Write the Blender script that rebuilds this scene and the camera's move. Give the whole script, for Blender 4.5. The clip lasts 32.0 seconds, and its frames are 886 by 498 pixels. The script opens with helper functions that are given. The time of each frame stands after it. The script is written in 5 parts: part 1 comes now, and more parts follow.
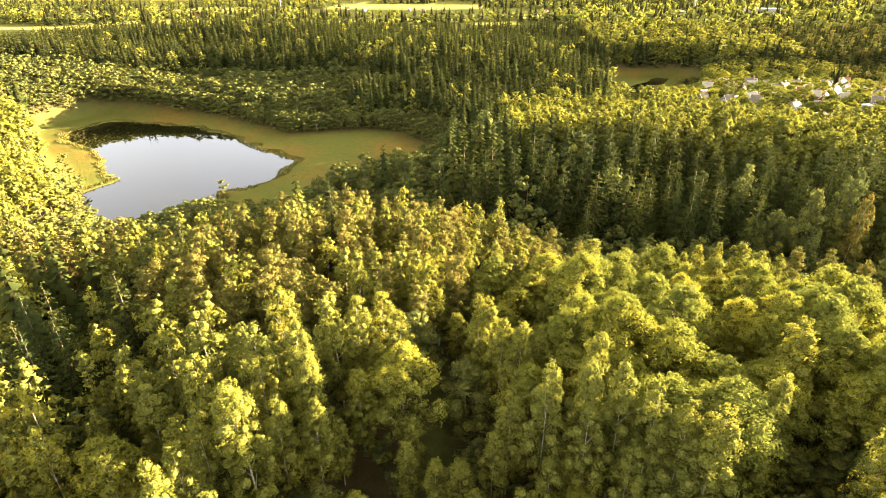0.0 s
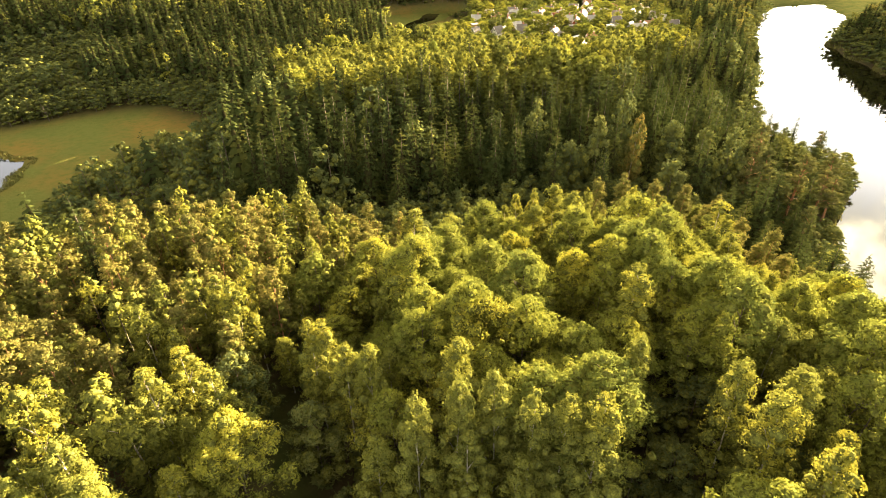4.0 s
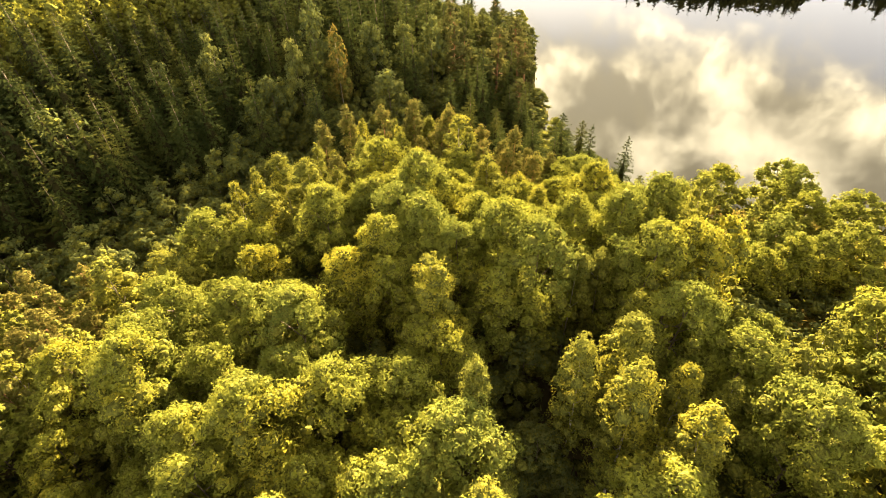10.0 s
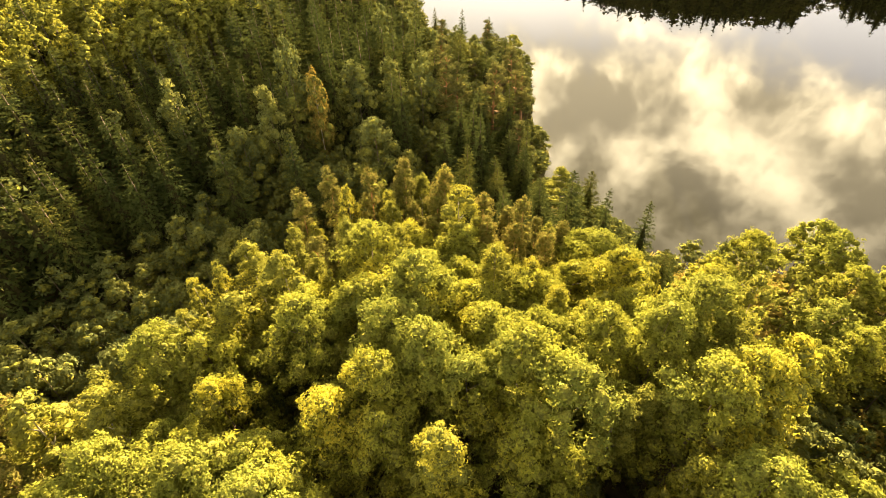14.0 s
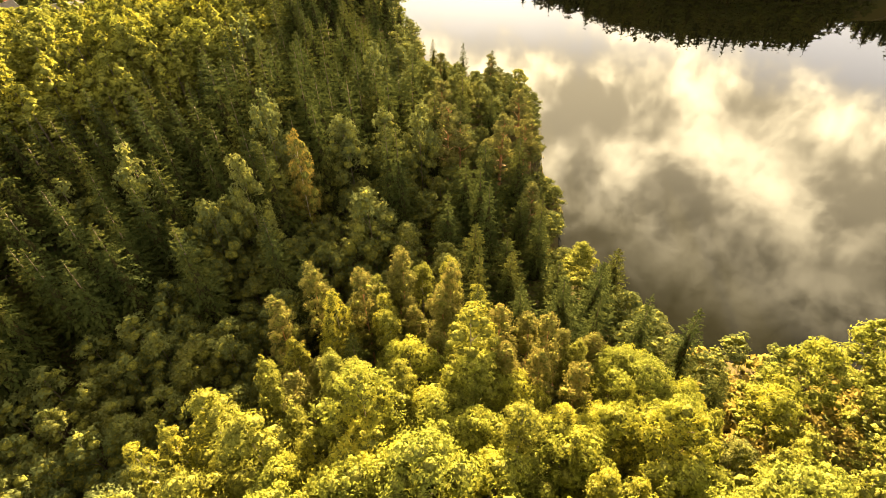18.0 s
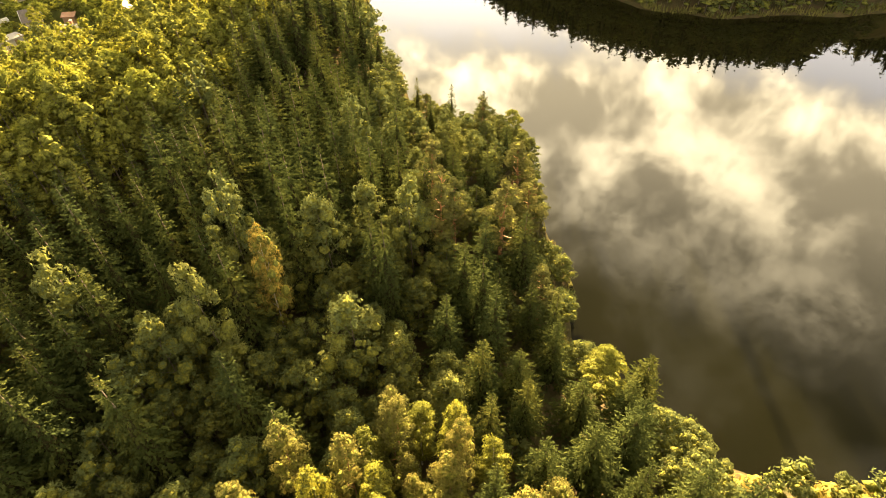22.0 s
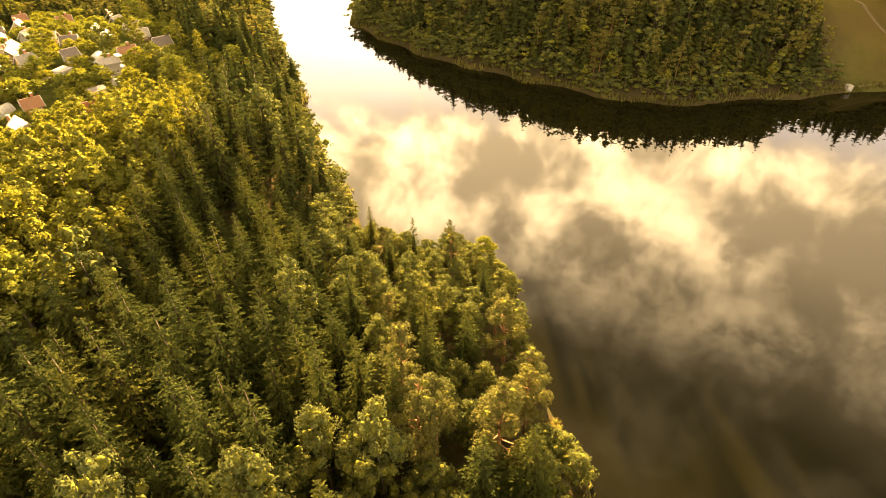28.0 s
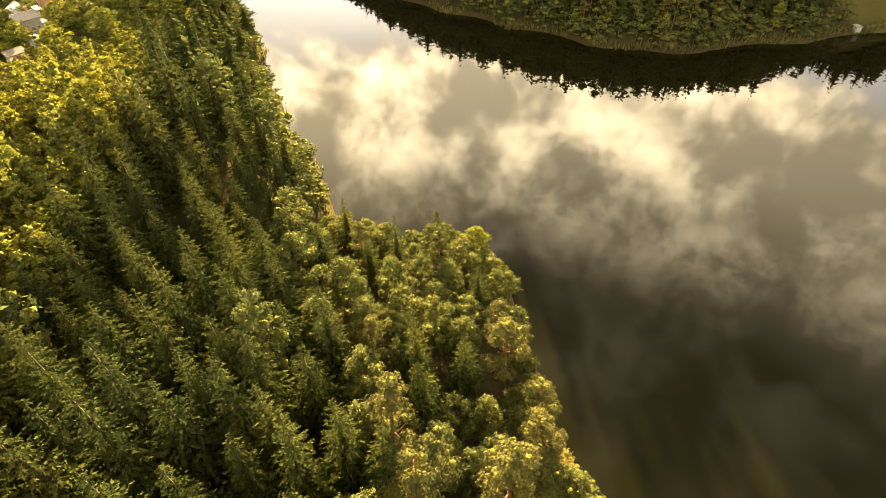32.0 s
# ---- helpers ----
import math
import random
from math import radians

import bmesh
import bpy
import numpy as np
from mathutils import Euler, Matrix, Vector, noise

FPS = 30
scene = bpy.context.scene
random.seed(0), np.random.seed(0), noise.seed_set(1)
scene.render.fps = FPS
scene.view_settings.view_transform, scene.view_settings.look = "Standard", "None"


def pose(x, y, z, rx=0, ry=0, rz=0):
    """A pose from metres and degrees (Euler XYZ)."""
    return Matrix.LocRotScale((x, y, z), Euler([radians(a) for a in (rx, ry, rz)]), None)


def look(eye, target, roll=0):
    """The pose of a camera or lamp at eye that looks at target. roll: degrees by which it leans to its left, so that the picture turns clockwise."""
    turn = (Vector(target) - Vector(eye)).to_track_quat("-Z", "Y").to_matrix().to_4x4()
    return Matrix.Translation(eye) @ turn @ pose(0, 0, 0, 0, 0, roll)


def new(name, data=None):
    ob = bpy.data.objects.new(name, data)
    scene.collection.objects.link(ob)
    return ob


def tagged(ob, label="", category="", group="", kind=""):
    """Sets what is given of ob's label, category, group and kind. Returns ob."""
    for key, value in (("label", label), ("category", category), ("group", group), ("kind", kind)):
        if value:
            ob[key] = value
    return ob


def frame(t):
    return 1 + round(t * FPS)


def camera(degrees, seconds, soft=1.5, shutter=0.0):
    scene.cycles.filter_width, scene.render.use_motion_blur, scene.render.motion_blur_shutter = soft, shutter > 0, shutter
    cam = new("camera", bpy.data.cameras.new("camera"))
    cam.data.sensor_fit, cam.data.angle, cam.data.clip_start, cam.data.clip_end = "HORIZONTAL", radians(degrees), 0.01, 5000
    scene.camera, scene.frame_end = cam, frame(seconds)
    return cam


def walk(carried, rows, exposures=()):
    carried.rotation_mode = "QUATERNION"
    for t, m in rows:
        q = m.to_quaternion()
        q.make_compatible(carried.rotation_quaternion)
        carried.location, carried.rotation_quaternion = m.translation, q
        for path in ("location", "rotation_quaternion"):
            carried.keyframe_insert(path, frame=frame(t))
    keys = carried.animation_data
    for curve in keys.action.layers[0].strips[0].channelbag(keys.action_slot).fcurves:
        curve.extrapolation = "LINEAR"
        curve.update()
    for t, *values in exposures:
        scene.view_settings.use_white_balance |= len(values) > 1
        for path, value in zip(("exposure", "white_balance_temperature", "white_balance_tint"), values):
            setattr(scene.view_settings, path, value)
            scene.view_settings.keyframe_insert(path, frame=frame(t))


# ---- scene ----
cam = camera(78.4, 32.0, soft=0.42)
METRES, EYE, TILT, LEAN, TURN = 110.0, 58.0, -27.0, 0.0, 0.0
ROWS = [
    (0.0, 0.0, 0.0, 0.0, -0.0, -0.0, 0.0),
    (0.5, -0.0005, 0.0103, 0.0056, -2.24, 0.0, 1.24),
    (1.0, -0.0005, 0.0208, 0.0112, -4.65, -0.03, 2.55),
    (1.5, -0.0002, 0.0313, 0.0169, -7.26, -0.16, 3.98),
    (2.0, 0.0008, 0.0417, 0.0225, -10.2, -0.36, 5.61),
    (2.5, 0.0018, 0.0522, 0.0281, -12.27, -0.54, 6.69),
    (3.0, 0.004, 0.0626, 0.033, -13.95, -1.45, 7.59),
    (3.5, 0.0063, 0.0725, 0.0379, -16.79, -4.28, 9.15),
    (4.0, 0.0087, 0.0816, 0.0424, -20.28, -7.37, 10.94),
    (4.5, 0.0116, 0.0917, 0.0475, -23.91, -11.15, 12.69),
    (6.5, 0.0318, 0.1303, 0.0684, -38.55, -22.97, 19.37),
    (7.0, 0.0382, 0.1397, 0.0729, -42.52, -24.29, 20.89),
    (7.5, 0.0453, 0.1488, 0.0772, -46.3, -25.63, 22.21),
    (8.0, 0.0531, 0.1576, 0.0817, -49.25, -26.73, 23.15),
    (8.5, 0.0617, 0.166, 0.0859, -50.74, -27.27, 23.58),
    (9.0, 0.0711, 0.1743, 0.0898, -51.8, -27.65, 23.87),
    (9.5, 0.081, 0.1823, 0.0938, -52.77, -28.0, 24.18),
    (10.0, 0.0911, 0.1904, 0.0978, -53.44, -28.22, 24.35),
    (10.5, 0.1016, 0.1985, 0.1019, -53.88, -28.34, 24.43),
    (11.0, 0.1124, 0.2063, 0.1061, -54.22, -28.44, 24.51),
    (11.5, 0.1236, 0.2142, 0.1104, -54.49, -28.51, 24.55),
    (12.0, 0.1356, 0.2221, 0.1145, -54.69, -28.52, 24.6),
    (12.5, 0.1476, 0.2305, 0.1192, -54.89, -28.56, 24.59),
    (13.0, 0.1604, 0.2384, 0.1241, -55.02, -28.6, 24.6),
    (13.5, 0.1736, 0.2464, 0.1292, -55.12, -28.65, 24.61),
    (14.0, 0.1867, 0.255, 0.134, -55.26, -28.68, 24.6),
    (14.5, 0.2001, 0.2634, 0.1393, -55.41, -28.72, 24.62),
    (16.5, 0.2567, 0.299, 0.1598, -55.76, -28.73, 24.46),
    (17.0, 0.2713, 0.3083, 0.165, -55.87, -28.72, 24.43),
    (17.5, 0.2861, 0.3175, 0.1704, -55.94, -28.75, 24.39),
    (18.0, 0.3011, 0.3272, 0.1754, -56.02, -28.71, 24.35),
    (18.5, 0.3163, 0.3368, 0.1809, -56.1, -28.72, 24.34),
    (19.0, 0.3314, 0.3468, 0.1865, -56.23, -28.77, 24.31),
    (19.5, 0.3467, 0.3567, 0.192, -56.31, -28.77, 24.25),
    (20.0, 0.362, 0.3666, 0.1977, -56.39, -28.77, 24.21),
    (20.5, 0.3776, 0.3764, 0.2029, -57.66, -29.26, 24.54),
    (21.0, 0.3928, 0.3868, 0.208, -58.27, -29.46, 24.65),
    (21.5, 0.4083, 0.3964, 0.2128, -58.4, -29.47, 24.64),
    (22.0, 0.4236, 0.4058, 0.218, -58.69, -29.56, 24.63),
    (22.5, 0.4388, 0.4153, 0.223, -58.88, -29.6, 24.65),
    (23.0, 0.4544, 0.4243, 0.2275, -58.98, -29.61, 24.65),
    (23.5, 0.4698, 0.4336, 0.2323, -59.18, -29.06, 24.65),
    (24.0, 0.4849, 0.4429, 0.2369, -59.44, -28.38, 24.68),
    (24.5, 0.5, 0.4514, 0.2412, -60.33, -28.7, 24.92),
    (25.0, 0.5149, 0.46, 0.2456, -62.38, -29.52, 25.42),
    (25.5, 0.5301, 0.4686, 0.2502, -63.19, -29.82, 25.56),
    (27.5, 0.592, 0.501, 0.2663, -65.21, -27.21, 25.85),
    (28.0, 0.6071, 0.5084, 0.2705, -65.73, -26.42, 25.89),
    (28.5, 0.6225, 0.5162, 0.2742, -66.6, -25.84, 26.08),
    (29.0, 0.6373, 0.5235, 0.2777, -67.48, -25.39, 26.18),
    (29.5, 0.6521, 0.5302, 0.2812, -68.13, -25.63, 26.27),
    (30.0, 0.6663, 0.5366, 0.2841, -68.5, -26.34, 26.34),
    (30.5, 0.6802, 0.5427, 0.2872, -68.67, -28.44, 26.36),
    (31.0, 0.694, 0.5487, 0.2907, -68.9, -30.15, 26.37),
    (31.5, 0.7066, 0.5543, 0.2935, -69.1, -31.71, 26.37),
    (32.0, 0.7194, 0.5598, 0.2967, -69.25, -34.61, 26.31),
]
walk(cam, [(t, pose(0, 0, EYE, TILT, LEAN, TURN) @ pose(METRES * x, METRES * y, METRES * z, 90 + pitch, roll, yaw)) for t, x, y, z, yaw, pitch, roll in ROWS],
     exposures=[(0.0, 4.60, 7300, 12), (4.5, 4.30, 7500, 12), (8.0, 4.20, 7700, 12), (13.0, 4.22, 8700, 13), (18.0, 4.3, 8800, 14), (24.0, 4.33, 8500, 14), (27.5, 4.43, 12200, 21), (29.8, 4.30, 14000, 27), (31.0, 4.2, 9200, 15), (32.0, 4.22, 8900, 15)])

# ---- world, sun ----
SUN_AZ, SUN_EL = 65.5, 9.5
world = bpy.data.worlds.new("evening_sky")
scene.world = world
world.use_nodes = True
wt = world.node_tree
wt.nodes.clear()


def wnode(kind, **values):
    n = wt.nodes.new(kind)
    for k, v in values.items():
        n.inputs[k].default_value = v
    return n


def wmath(op, a, b=None):
    n = wt.nodes.new("ShaderNodeMath")
    n.operation = op
    for i, v in enumerate((a, b)):
        if v is None:
            continue
        if isinstance(v, (int, float)):
            n.inputs[i].default_value = v
        else:
            wt.links.new(v, n.inputs[i])
    return n.outputs[0]


sky = wt.nodes.new("ShaderNodeTexSky")
sky.sky_type, sky.sun_disc = "NISHITA", False
sky.sun_elevation, sky.sun_rotation = radians(SUN_EL), radians(SUN_AZ)
sky.dust_density, sky.air_density = 2.0, 1.0
coord = wt.nodes.new("ShaderNodeTexCoord")
split = wt.nodes.new("ShaderNodeSeparateXYZ")
wt.links.new(coord.outputs["Generated"], split.inputs[0])
up = wmath("MAXIMUM", split.outputs[2], 0.06)
flat = wt.nodes.new("ShaderNodeCombineXYZ")
wt.links.new(wmath("DIVIDE", split.outputs[0], up), flat.inputs[0])
wt.links.new(wmath("DIVIDE", split.outputs[1], up), flat.inputs[1])
# a broken deck of cumulus: billows on a plane overhead, their edges torn by noise
wisp = wnode("ShaderNodeTexNoise", Scale=7.5, Detail=8.0, Roughness=0.6, Distortion=0.12)
big = wnode("ShaderNodeTexNoise", Scale=1.25, Detail=3.0, Roughness=0.5)
wt.links.new(flat.outputs[0], big.inputs["Vector"])
wt.links.new(coord.outputs["Generated"], wisp.inputs["Vector"])
tear = wt.nodes.new("ShaderNodeVectorMath")
tear.operation = "MULTIPLY_ADD"
wt.links.new(wisp.outputs["Color"], tear.inputs[0])
tear.inputs[1].default_value, tear.inputs[2].default_value = (0.3, 0.3, 0.0), (-0.15, -0.15, 0.0)
torn = wt.nodes.new("ShaderNodeVectorMath")
wt.links.new(flat.outputs[0], torn.inputs[0])
wt.links.new(tear.outputs[0], torn.inputs[1])
# billows: place, radius, brightness; negative ones are grey undersides
BILLOWS = [(1.90, 1.37, 0.3, 0.45), (1.85, 0.98, 0.3, 0.3), (1.93, 0.72, 0.22, 0.2), (1.58, 0.72, 0.22, 0.6), (1.89, 0.53, 0.11, -0.8), (1.63, 0.55, 0.10, -0.7), (2.08, 0.38, 0.24, 0.15), (2.07, 0.18, 0.16, 0.2),
           (2.02, 0.01, 0.13, -0.7), (1.63, -0.15, 0.22, 1.2), (1.53, 0.11, 0.11, -1.1), (1.54, 0.32, 0.14, 0.7), (1.19, 0.68, 0.15, 0.5), (1.05, 0.08, 0.08, 1.0), (1.21, -0.35, 0.10, 1.1), (1.64, -0.57, 0.3, -0.5),
           (1.33, -0.46, 0.07, -0.7), (2.00, -0.82, 0.26, 0.0), (1.99, -0.40, 0.22, 0.0), (1.26, -0.58, 0.11, -0.4), (1.17, 0.21, 0.14, -0.35), (1.06, -0.18, 0.15, -0.4), (1.37, 0.52, 0.15, 0.3)]
body = wmath("ADD", wmath("MULTIPLY", big.outputs[0], 0.4), wmath("MULTIPLY", wisp.outputs[0], 1.4))
body = wmath("SUBTRACT", body, 0.95)
for bx, by, br, ba in BILLOWS:
    gap = wt.nodes.new("ShaderNodeVectorMath")
    gap.operation = "DISTANCE"
    wt.links.new(torn.outputs[0], gap.inputs[0])
    gap.inputs[1].default_value = (bx, by, 0.0)
    lobe = wmath("MULTIPLY", wmath("EXPONENT", wmath("MULTIPLY", wmath("POWER", wmath("DIVIDE", gap.outputs["Value"], br), 2.0), -1.0)), ba * 0.2)
    body = wmath("ADD", body, lobe)
puff = wt.nodes.new("ShaderNodeMapRange")
puff.interpolation_type = "SMOOTHSTEP"
puff.inputs["From Min"].default_value, puff.inputs["From Max"].default_value = -0.17, 0.36
wt.links.new(body, puff.inputs["Value"])
# clouds glow towards the sun, are lit in front opposite to it, and grey overhead
toward = wt.nodes.new("ShaderNodeVectorMath")
toward.operation = "DOT_PRODUCT"
wt.links.new(coord.outputs["Generated"], toward.inputs[0])
toward.inputs[1].default_value = (math.sin(radians(SUN_AZ)) * math.cos(radians(SUN_EL)), math.cos(radians(SUN_AZ)) * math.cos(radians(SUN_EL)), math.sin(radians(SUN_EL)))
deck = wt.nodes.new("ShaderNodeMapRange")
deck.inputs["From Min"].default_value, deck.inputs["From Max"].default_value = 0.52, 0.72
deck.inputs["To Min"].default_value, deck.inputs["To Max"].default_value = 1.0, 0.10
wt.links.new(split.outputs[2], deck.inputs["Value"])
rise = wt.nodes.new("ShaderNodeMapRange")
rise.inputs["From Min"].default_value, rise.inputs["From Max"].default_value = 0.3, 0.58
rise.inputs["To Min"].default_value, rise.inputs["To Max"].default_value = 0.65, 1.35
wt.links.new(split.outputs[2], rise.inputs["Value"])
glow = wmath("MULTIPLY", wmath("ADD", wmath("MULTIPLY", wmath("POWER", wmath("MAXIMUM", toward.outputs["Value"], 0.0), 2.0), 0.8), 0.26), rise.outputs[0])
facing = wmath("MAXIMUM", wmath("MULTIPLY", toward.outputs["Value"], -1.0), 0.0)
low = wt.nodes.new("ShaderNodeMapRange")
low.interpolation_type = "SMOOTHSTEP"
low.inputs["From Min"].default_value, low.inputs["From Max"].default_value = 0.34, 0.43
wt.links.new(wmath("ADD", split.outputs[2], wmath("MULTIPLY", wmath("SUBTRACT", wisp.outputs[0], 0.5), 0.22)), low.inputs["Value"])
amount = low.outputs[0]
sky_gain = wt.nodes.new("ShaderNodeMixRGB")
sky_gain.blend_type = "MULTIPLY"
sky_gain.inputs[0].default_value = 1.0
sky_gain.inputs[2].default_value = (0.012, 0.016, 0.024, 1)
wt.links.new(sky.outputs[0], sky_gain.inputs[1])
cloud = wt.nodes.new("ShaderNodeMixRGB")
tone = wt.nodes.new("ShaderNodeMixRGB")
tone.inputs[1].default_value, tone.inputs[2].default_value = (0.45, 0.425, 0.33, 1), (1.85, 1.76, 1.36, 1)
wt.links.new(puff.outputs[0], tone.inputs[0])
lit = wt.nodes.new("ShaderNodeVectorMath")
lit.operation = "SCALE"
wt.links.new(tone.outputs[0], lit.inputs[0])
wt.links.new(wmath("ADD", wmath("MULTIPLY", glow, deck.outputs[0]), wmath("MULTIPLY", facing, 0.35)), lit.inputs["Scale"])
wt.links.new(lit.outputs[0], cloud.inputs[2])
wt.links.new(amount, cloud.inputs[0])
# pale evening haze low over the horizon
haze = wt.nodes.new("ShaderNodeMapRange")
haze.inputs["From Min"].default_value, haze.inputs["From Max"].default_value = 0.15, 0.8
haze.inputs["To Min"].default_value, haze.inputs["To Max"].default_value = 1.0, 0.3
wt.links.new(split.outputs[2], haze.inputs["Value"])
veil = wt.nodes.new("ShaderNodeVectorMath")
veil.operation = "SCALE"
veil.inputs[0].default_value = (0.322, 0.33, 0.34)
wt.links.new(wmath("MULTIPLY", haze.outputs[0], wmath("ADD", wmath("ADD", 0.6, wmath("MULTIPLY", wmath("MAXIMUM", toward.outputs["Value"], 0.0), 0.55)), wmath("MULTIPLY", facing, 0.25))), veil.inputs["Scale"])
clear = wt.nodes.new("ShaderNodeVectorMath")
wt.links.new(sky_gain.outputs[0], clear.inputs[0])
wt.links.new(veil.outputs[0], clear.inputs[1])
wt.links.new(clear.outputs[0], cloud.inputs[1])
back = wt.nodes.new("ShaderNodeBackground")
wt.links.new(cloud.outputs[0], back.inputs[0])
back.inputs[1].default_value = 0.69
wout = wt.nodes.new("ShaderNodeOutputWorld")
wt.links.new(back.outputs[0], wout.inputs[0])

sun_data = bpy.data.lights.new("sun", "SUN")
sun_data.energy, sun_data.angle, sun_data.color = 5.0, radians(0.5), (1.0, 0.80, 0.50)
sun = new("sun", sun_data)
az, el = radians(SUN_AZ), radians(SUN_EL)
sun.matrix_world = look((0, 0, 200), (-200 * math.sin(az) * math.cos(el), -200 * math.cos(az) * math.cos(el), 200 - 200 * math.sin(el)))

# ---- materials ----
def material(name, rough=0.8):
    m = bpy.data.materials.new(name)
    m.use_nodes = True
    nt = m.node_tree
    b = nt.nodes["Principled BSDF"]
    b.inputs["Roughness"].default_value = rough
    b.inputs["Specular IOR Level"].default_value = 0.25
    return m, nt, b


def noise_mix(nt, c1, c2, scale, detail=4.0, lo=0.35, hi=0.65, coords="Object", rough=0.6):
    tc = nt.nodes.new("ShaderNodeTexCoord")
    n = nt.nodes.new("ShaderNodeTexNoise")
    n.inputs["Scale"].default_value, n.inputs["Detail"].default_value, n.inputs["Roughness"].default_value = scale, detail, rough
    nt.links.new(tc.outputs[coords], n.inputs["Vector"])
    mr = nt.nodes.new("ShaderNodeMapRange")
    mr.inputs["From Min"].default_value, mr.inputs["From Max"].default_value = lo, hi
    nt.links.new(n.outputs[0], mr.inputs["Value"])
    mix = nt.nodes.new("ShaderNodeMixRGB")
    nt.links.new(mr.outputs[0], mix.inputs[0])
    for i, c in ((1, c1), (2, c2)):
        if isinstance(c, tuple):
            mix.inputs[i].default_value = (*c, 1)
        else:
            nt.links.new(c, mix.inputs[i])
    return mix.outputs[0]


def bump(nt, b, scale, strength, distance=0.05, coords="Object"):
    tc = nt.nodes.new("ShaderNodeTexCoord")
    n = nt.nodes.new("ShaderNodeTexNoise")
    n.inputs["Scale"].default_value, n.inputs["Detail"].default_value = scale, 5.0
    nt.links.new(tc.outputs[coords], n.inputs["Vector"])
    bp = nt.nodes.new("ShaderNodeBump")
    bp.inputs["Strength"].default_value, bp.inputs["Distance"].default_value = strength, distance
    nt.links.new(n.outputs[0], bp.inputs["Height"])
    nt.links.new(bp.outputs[0], b.inputs["Normal"])


def foliage(name, dark, mid, light, glow=0.45, per_tree=0.35):
    """Leaves: colour varies from leaf spray to leaf spray and from stand to stand; light shines through."""
    m, nt, b = material(name, 0.6)
    b.inputs["Specular IOR Level"].default_value = 0.0
    geo = nt.nodes.new("ShaderNodeNewGeometry")
    ramp = nt.nodes.new("ShaderNodeValToRGB")
    ramp.color_ramp.elements[0].color, ramp.color_ramp.elements[1].color = (*dark, 1), (*light, 1)
    e = ramp.color_ramp.elements.new(0.5)
    e.color = (*mid, 1)
    a = nt.nodes.new("ShaderNodeMath")
    a.operation = "MULTIPLY_ADD"
    spot = nt.nodes.new("ShaderNodeTexNoise")
    spot.inputs["Scale"].default_value, spot.inputs["Detail"].default_value = 0.11, 2.0
    nt.links.new(geo.outputs["Position"], spot.inputs["Vector"])
    tone = nt.nodes.new("ShaderNodeMapRange")
    tone.inputs["From Min"].default_value, tone.inputs["From Max"].default_value = 0.28, 0.72
    nt.links.new(spot.outputs[0], tone.inputs["Value"])
    nt.links.new(tone.outputs[0], a.inputs[0])
    a.inputs[1].default_value = per_tree * 1.7
    s = nt.nodes.new("ShaderNodeMath")
    s.operation = "MULTIPLY_ADD"
    nt.links.new(geo.outputs["Random Per Island"], s.inputs[0])
    s.inputs[1].default_value, s.inputs[2].default_value = 0.28, 0.0
    nt.links.new(s.outputs[0], a.inputs[2])
    nt.links.new(a.outputs[0], ramp.inputs[0])
    tr = nt.nodes.new("ShaderNodeBsdfTranslucent")
    mixs = nt.nodes.new("ShaderNodeMixShader")
    mixs.inputs[0].default_value = glow
    nt.links.new(ramp.outputs[0], b.inputs["Base Color"])
    nt.links.new(ramp.outputs[0], tr.inputs[0])
    nt.links.new(b.outputs[0], mixs.inputs[1])
    nt.links.new(tr.outputs[0], mixs.inputs[2])
    nt.links.new(mixs.outputs[0], nt.nodes["Material Output"].inputs[0])
    return m


LEAF_BIRCH = foliage("birch_leaves", (0.077, 0.092, 0.027), (0.148, 0.153, 0.03), (0.28, 0.246, 0.034), 0.38)
LEAF_BROAD = foliage("broad_leaves", (0.075, 0.098, 0.028), (0.148, 0.162, 0.031), (0.315, 0.272, 0.036), 0.38)
LEAF_PINE = foliage("pine_needles", (0.066, 0.072, 0.026), (0.112, 0.103, 0.03), (0.172, 0.14, 0.038), 0.3)
LEAF_OLD_PINE = foliage("old_pine_needles", (0.05, 0.06, 0.024), (0.085, 0.085, 0.03), (0.145, 0.128, 0.04), 0.3)
LEAF_SPRUCE = foliage("spruce_needles", (0.024, 0.035, 0.014), (0.037, 0.047, 0.0145), (0.076, 0.073, 0.017), 0.26)
LEAF_ALDER = foliage("alder_leaves", (0.0458, 0.0634, 0.029), (0.0792, 0.0933, 0.034), (0.153, 0.151, 0.043), 0.32)
LEAF_OCHRE = foliage("ochre_leaves", (0.075, 0.07, 0.024), (0.14, 0.112, 0.03), (0.22, 0.16, 0.04), 0.3)
LEAF_GOLD = foliage("golden_leaves", (0.115, 0.1, 0.034), (0.2, 0.16, 0.045), (0.31, 0.24, 0.07), 0.35)


def bark(name, c1, c2, scale):
    m, nt, b = material(name, 0.9)
    nt.links.new(noise_mix(nt, c1, c2, scale), b.inputs["Base Color"])
    bump(nt, b, scale * 3, 0.5)
    return m


BARK_BIRCH = bark("birch_bark", (0.30, 0.28, 0.245), (0.07, 0.06, 0.05), 2.2)
BARK_PINE = bark("pine_bark", (0.26, 0.12, 0.05), (0.14, 0.08, 0.05), 3.0)
BARK_DARK = bark("grey_brown_bark", (0.10, 0.08, 0.06), (0.05, 0.04, 0.03), 4.0)

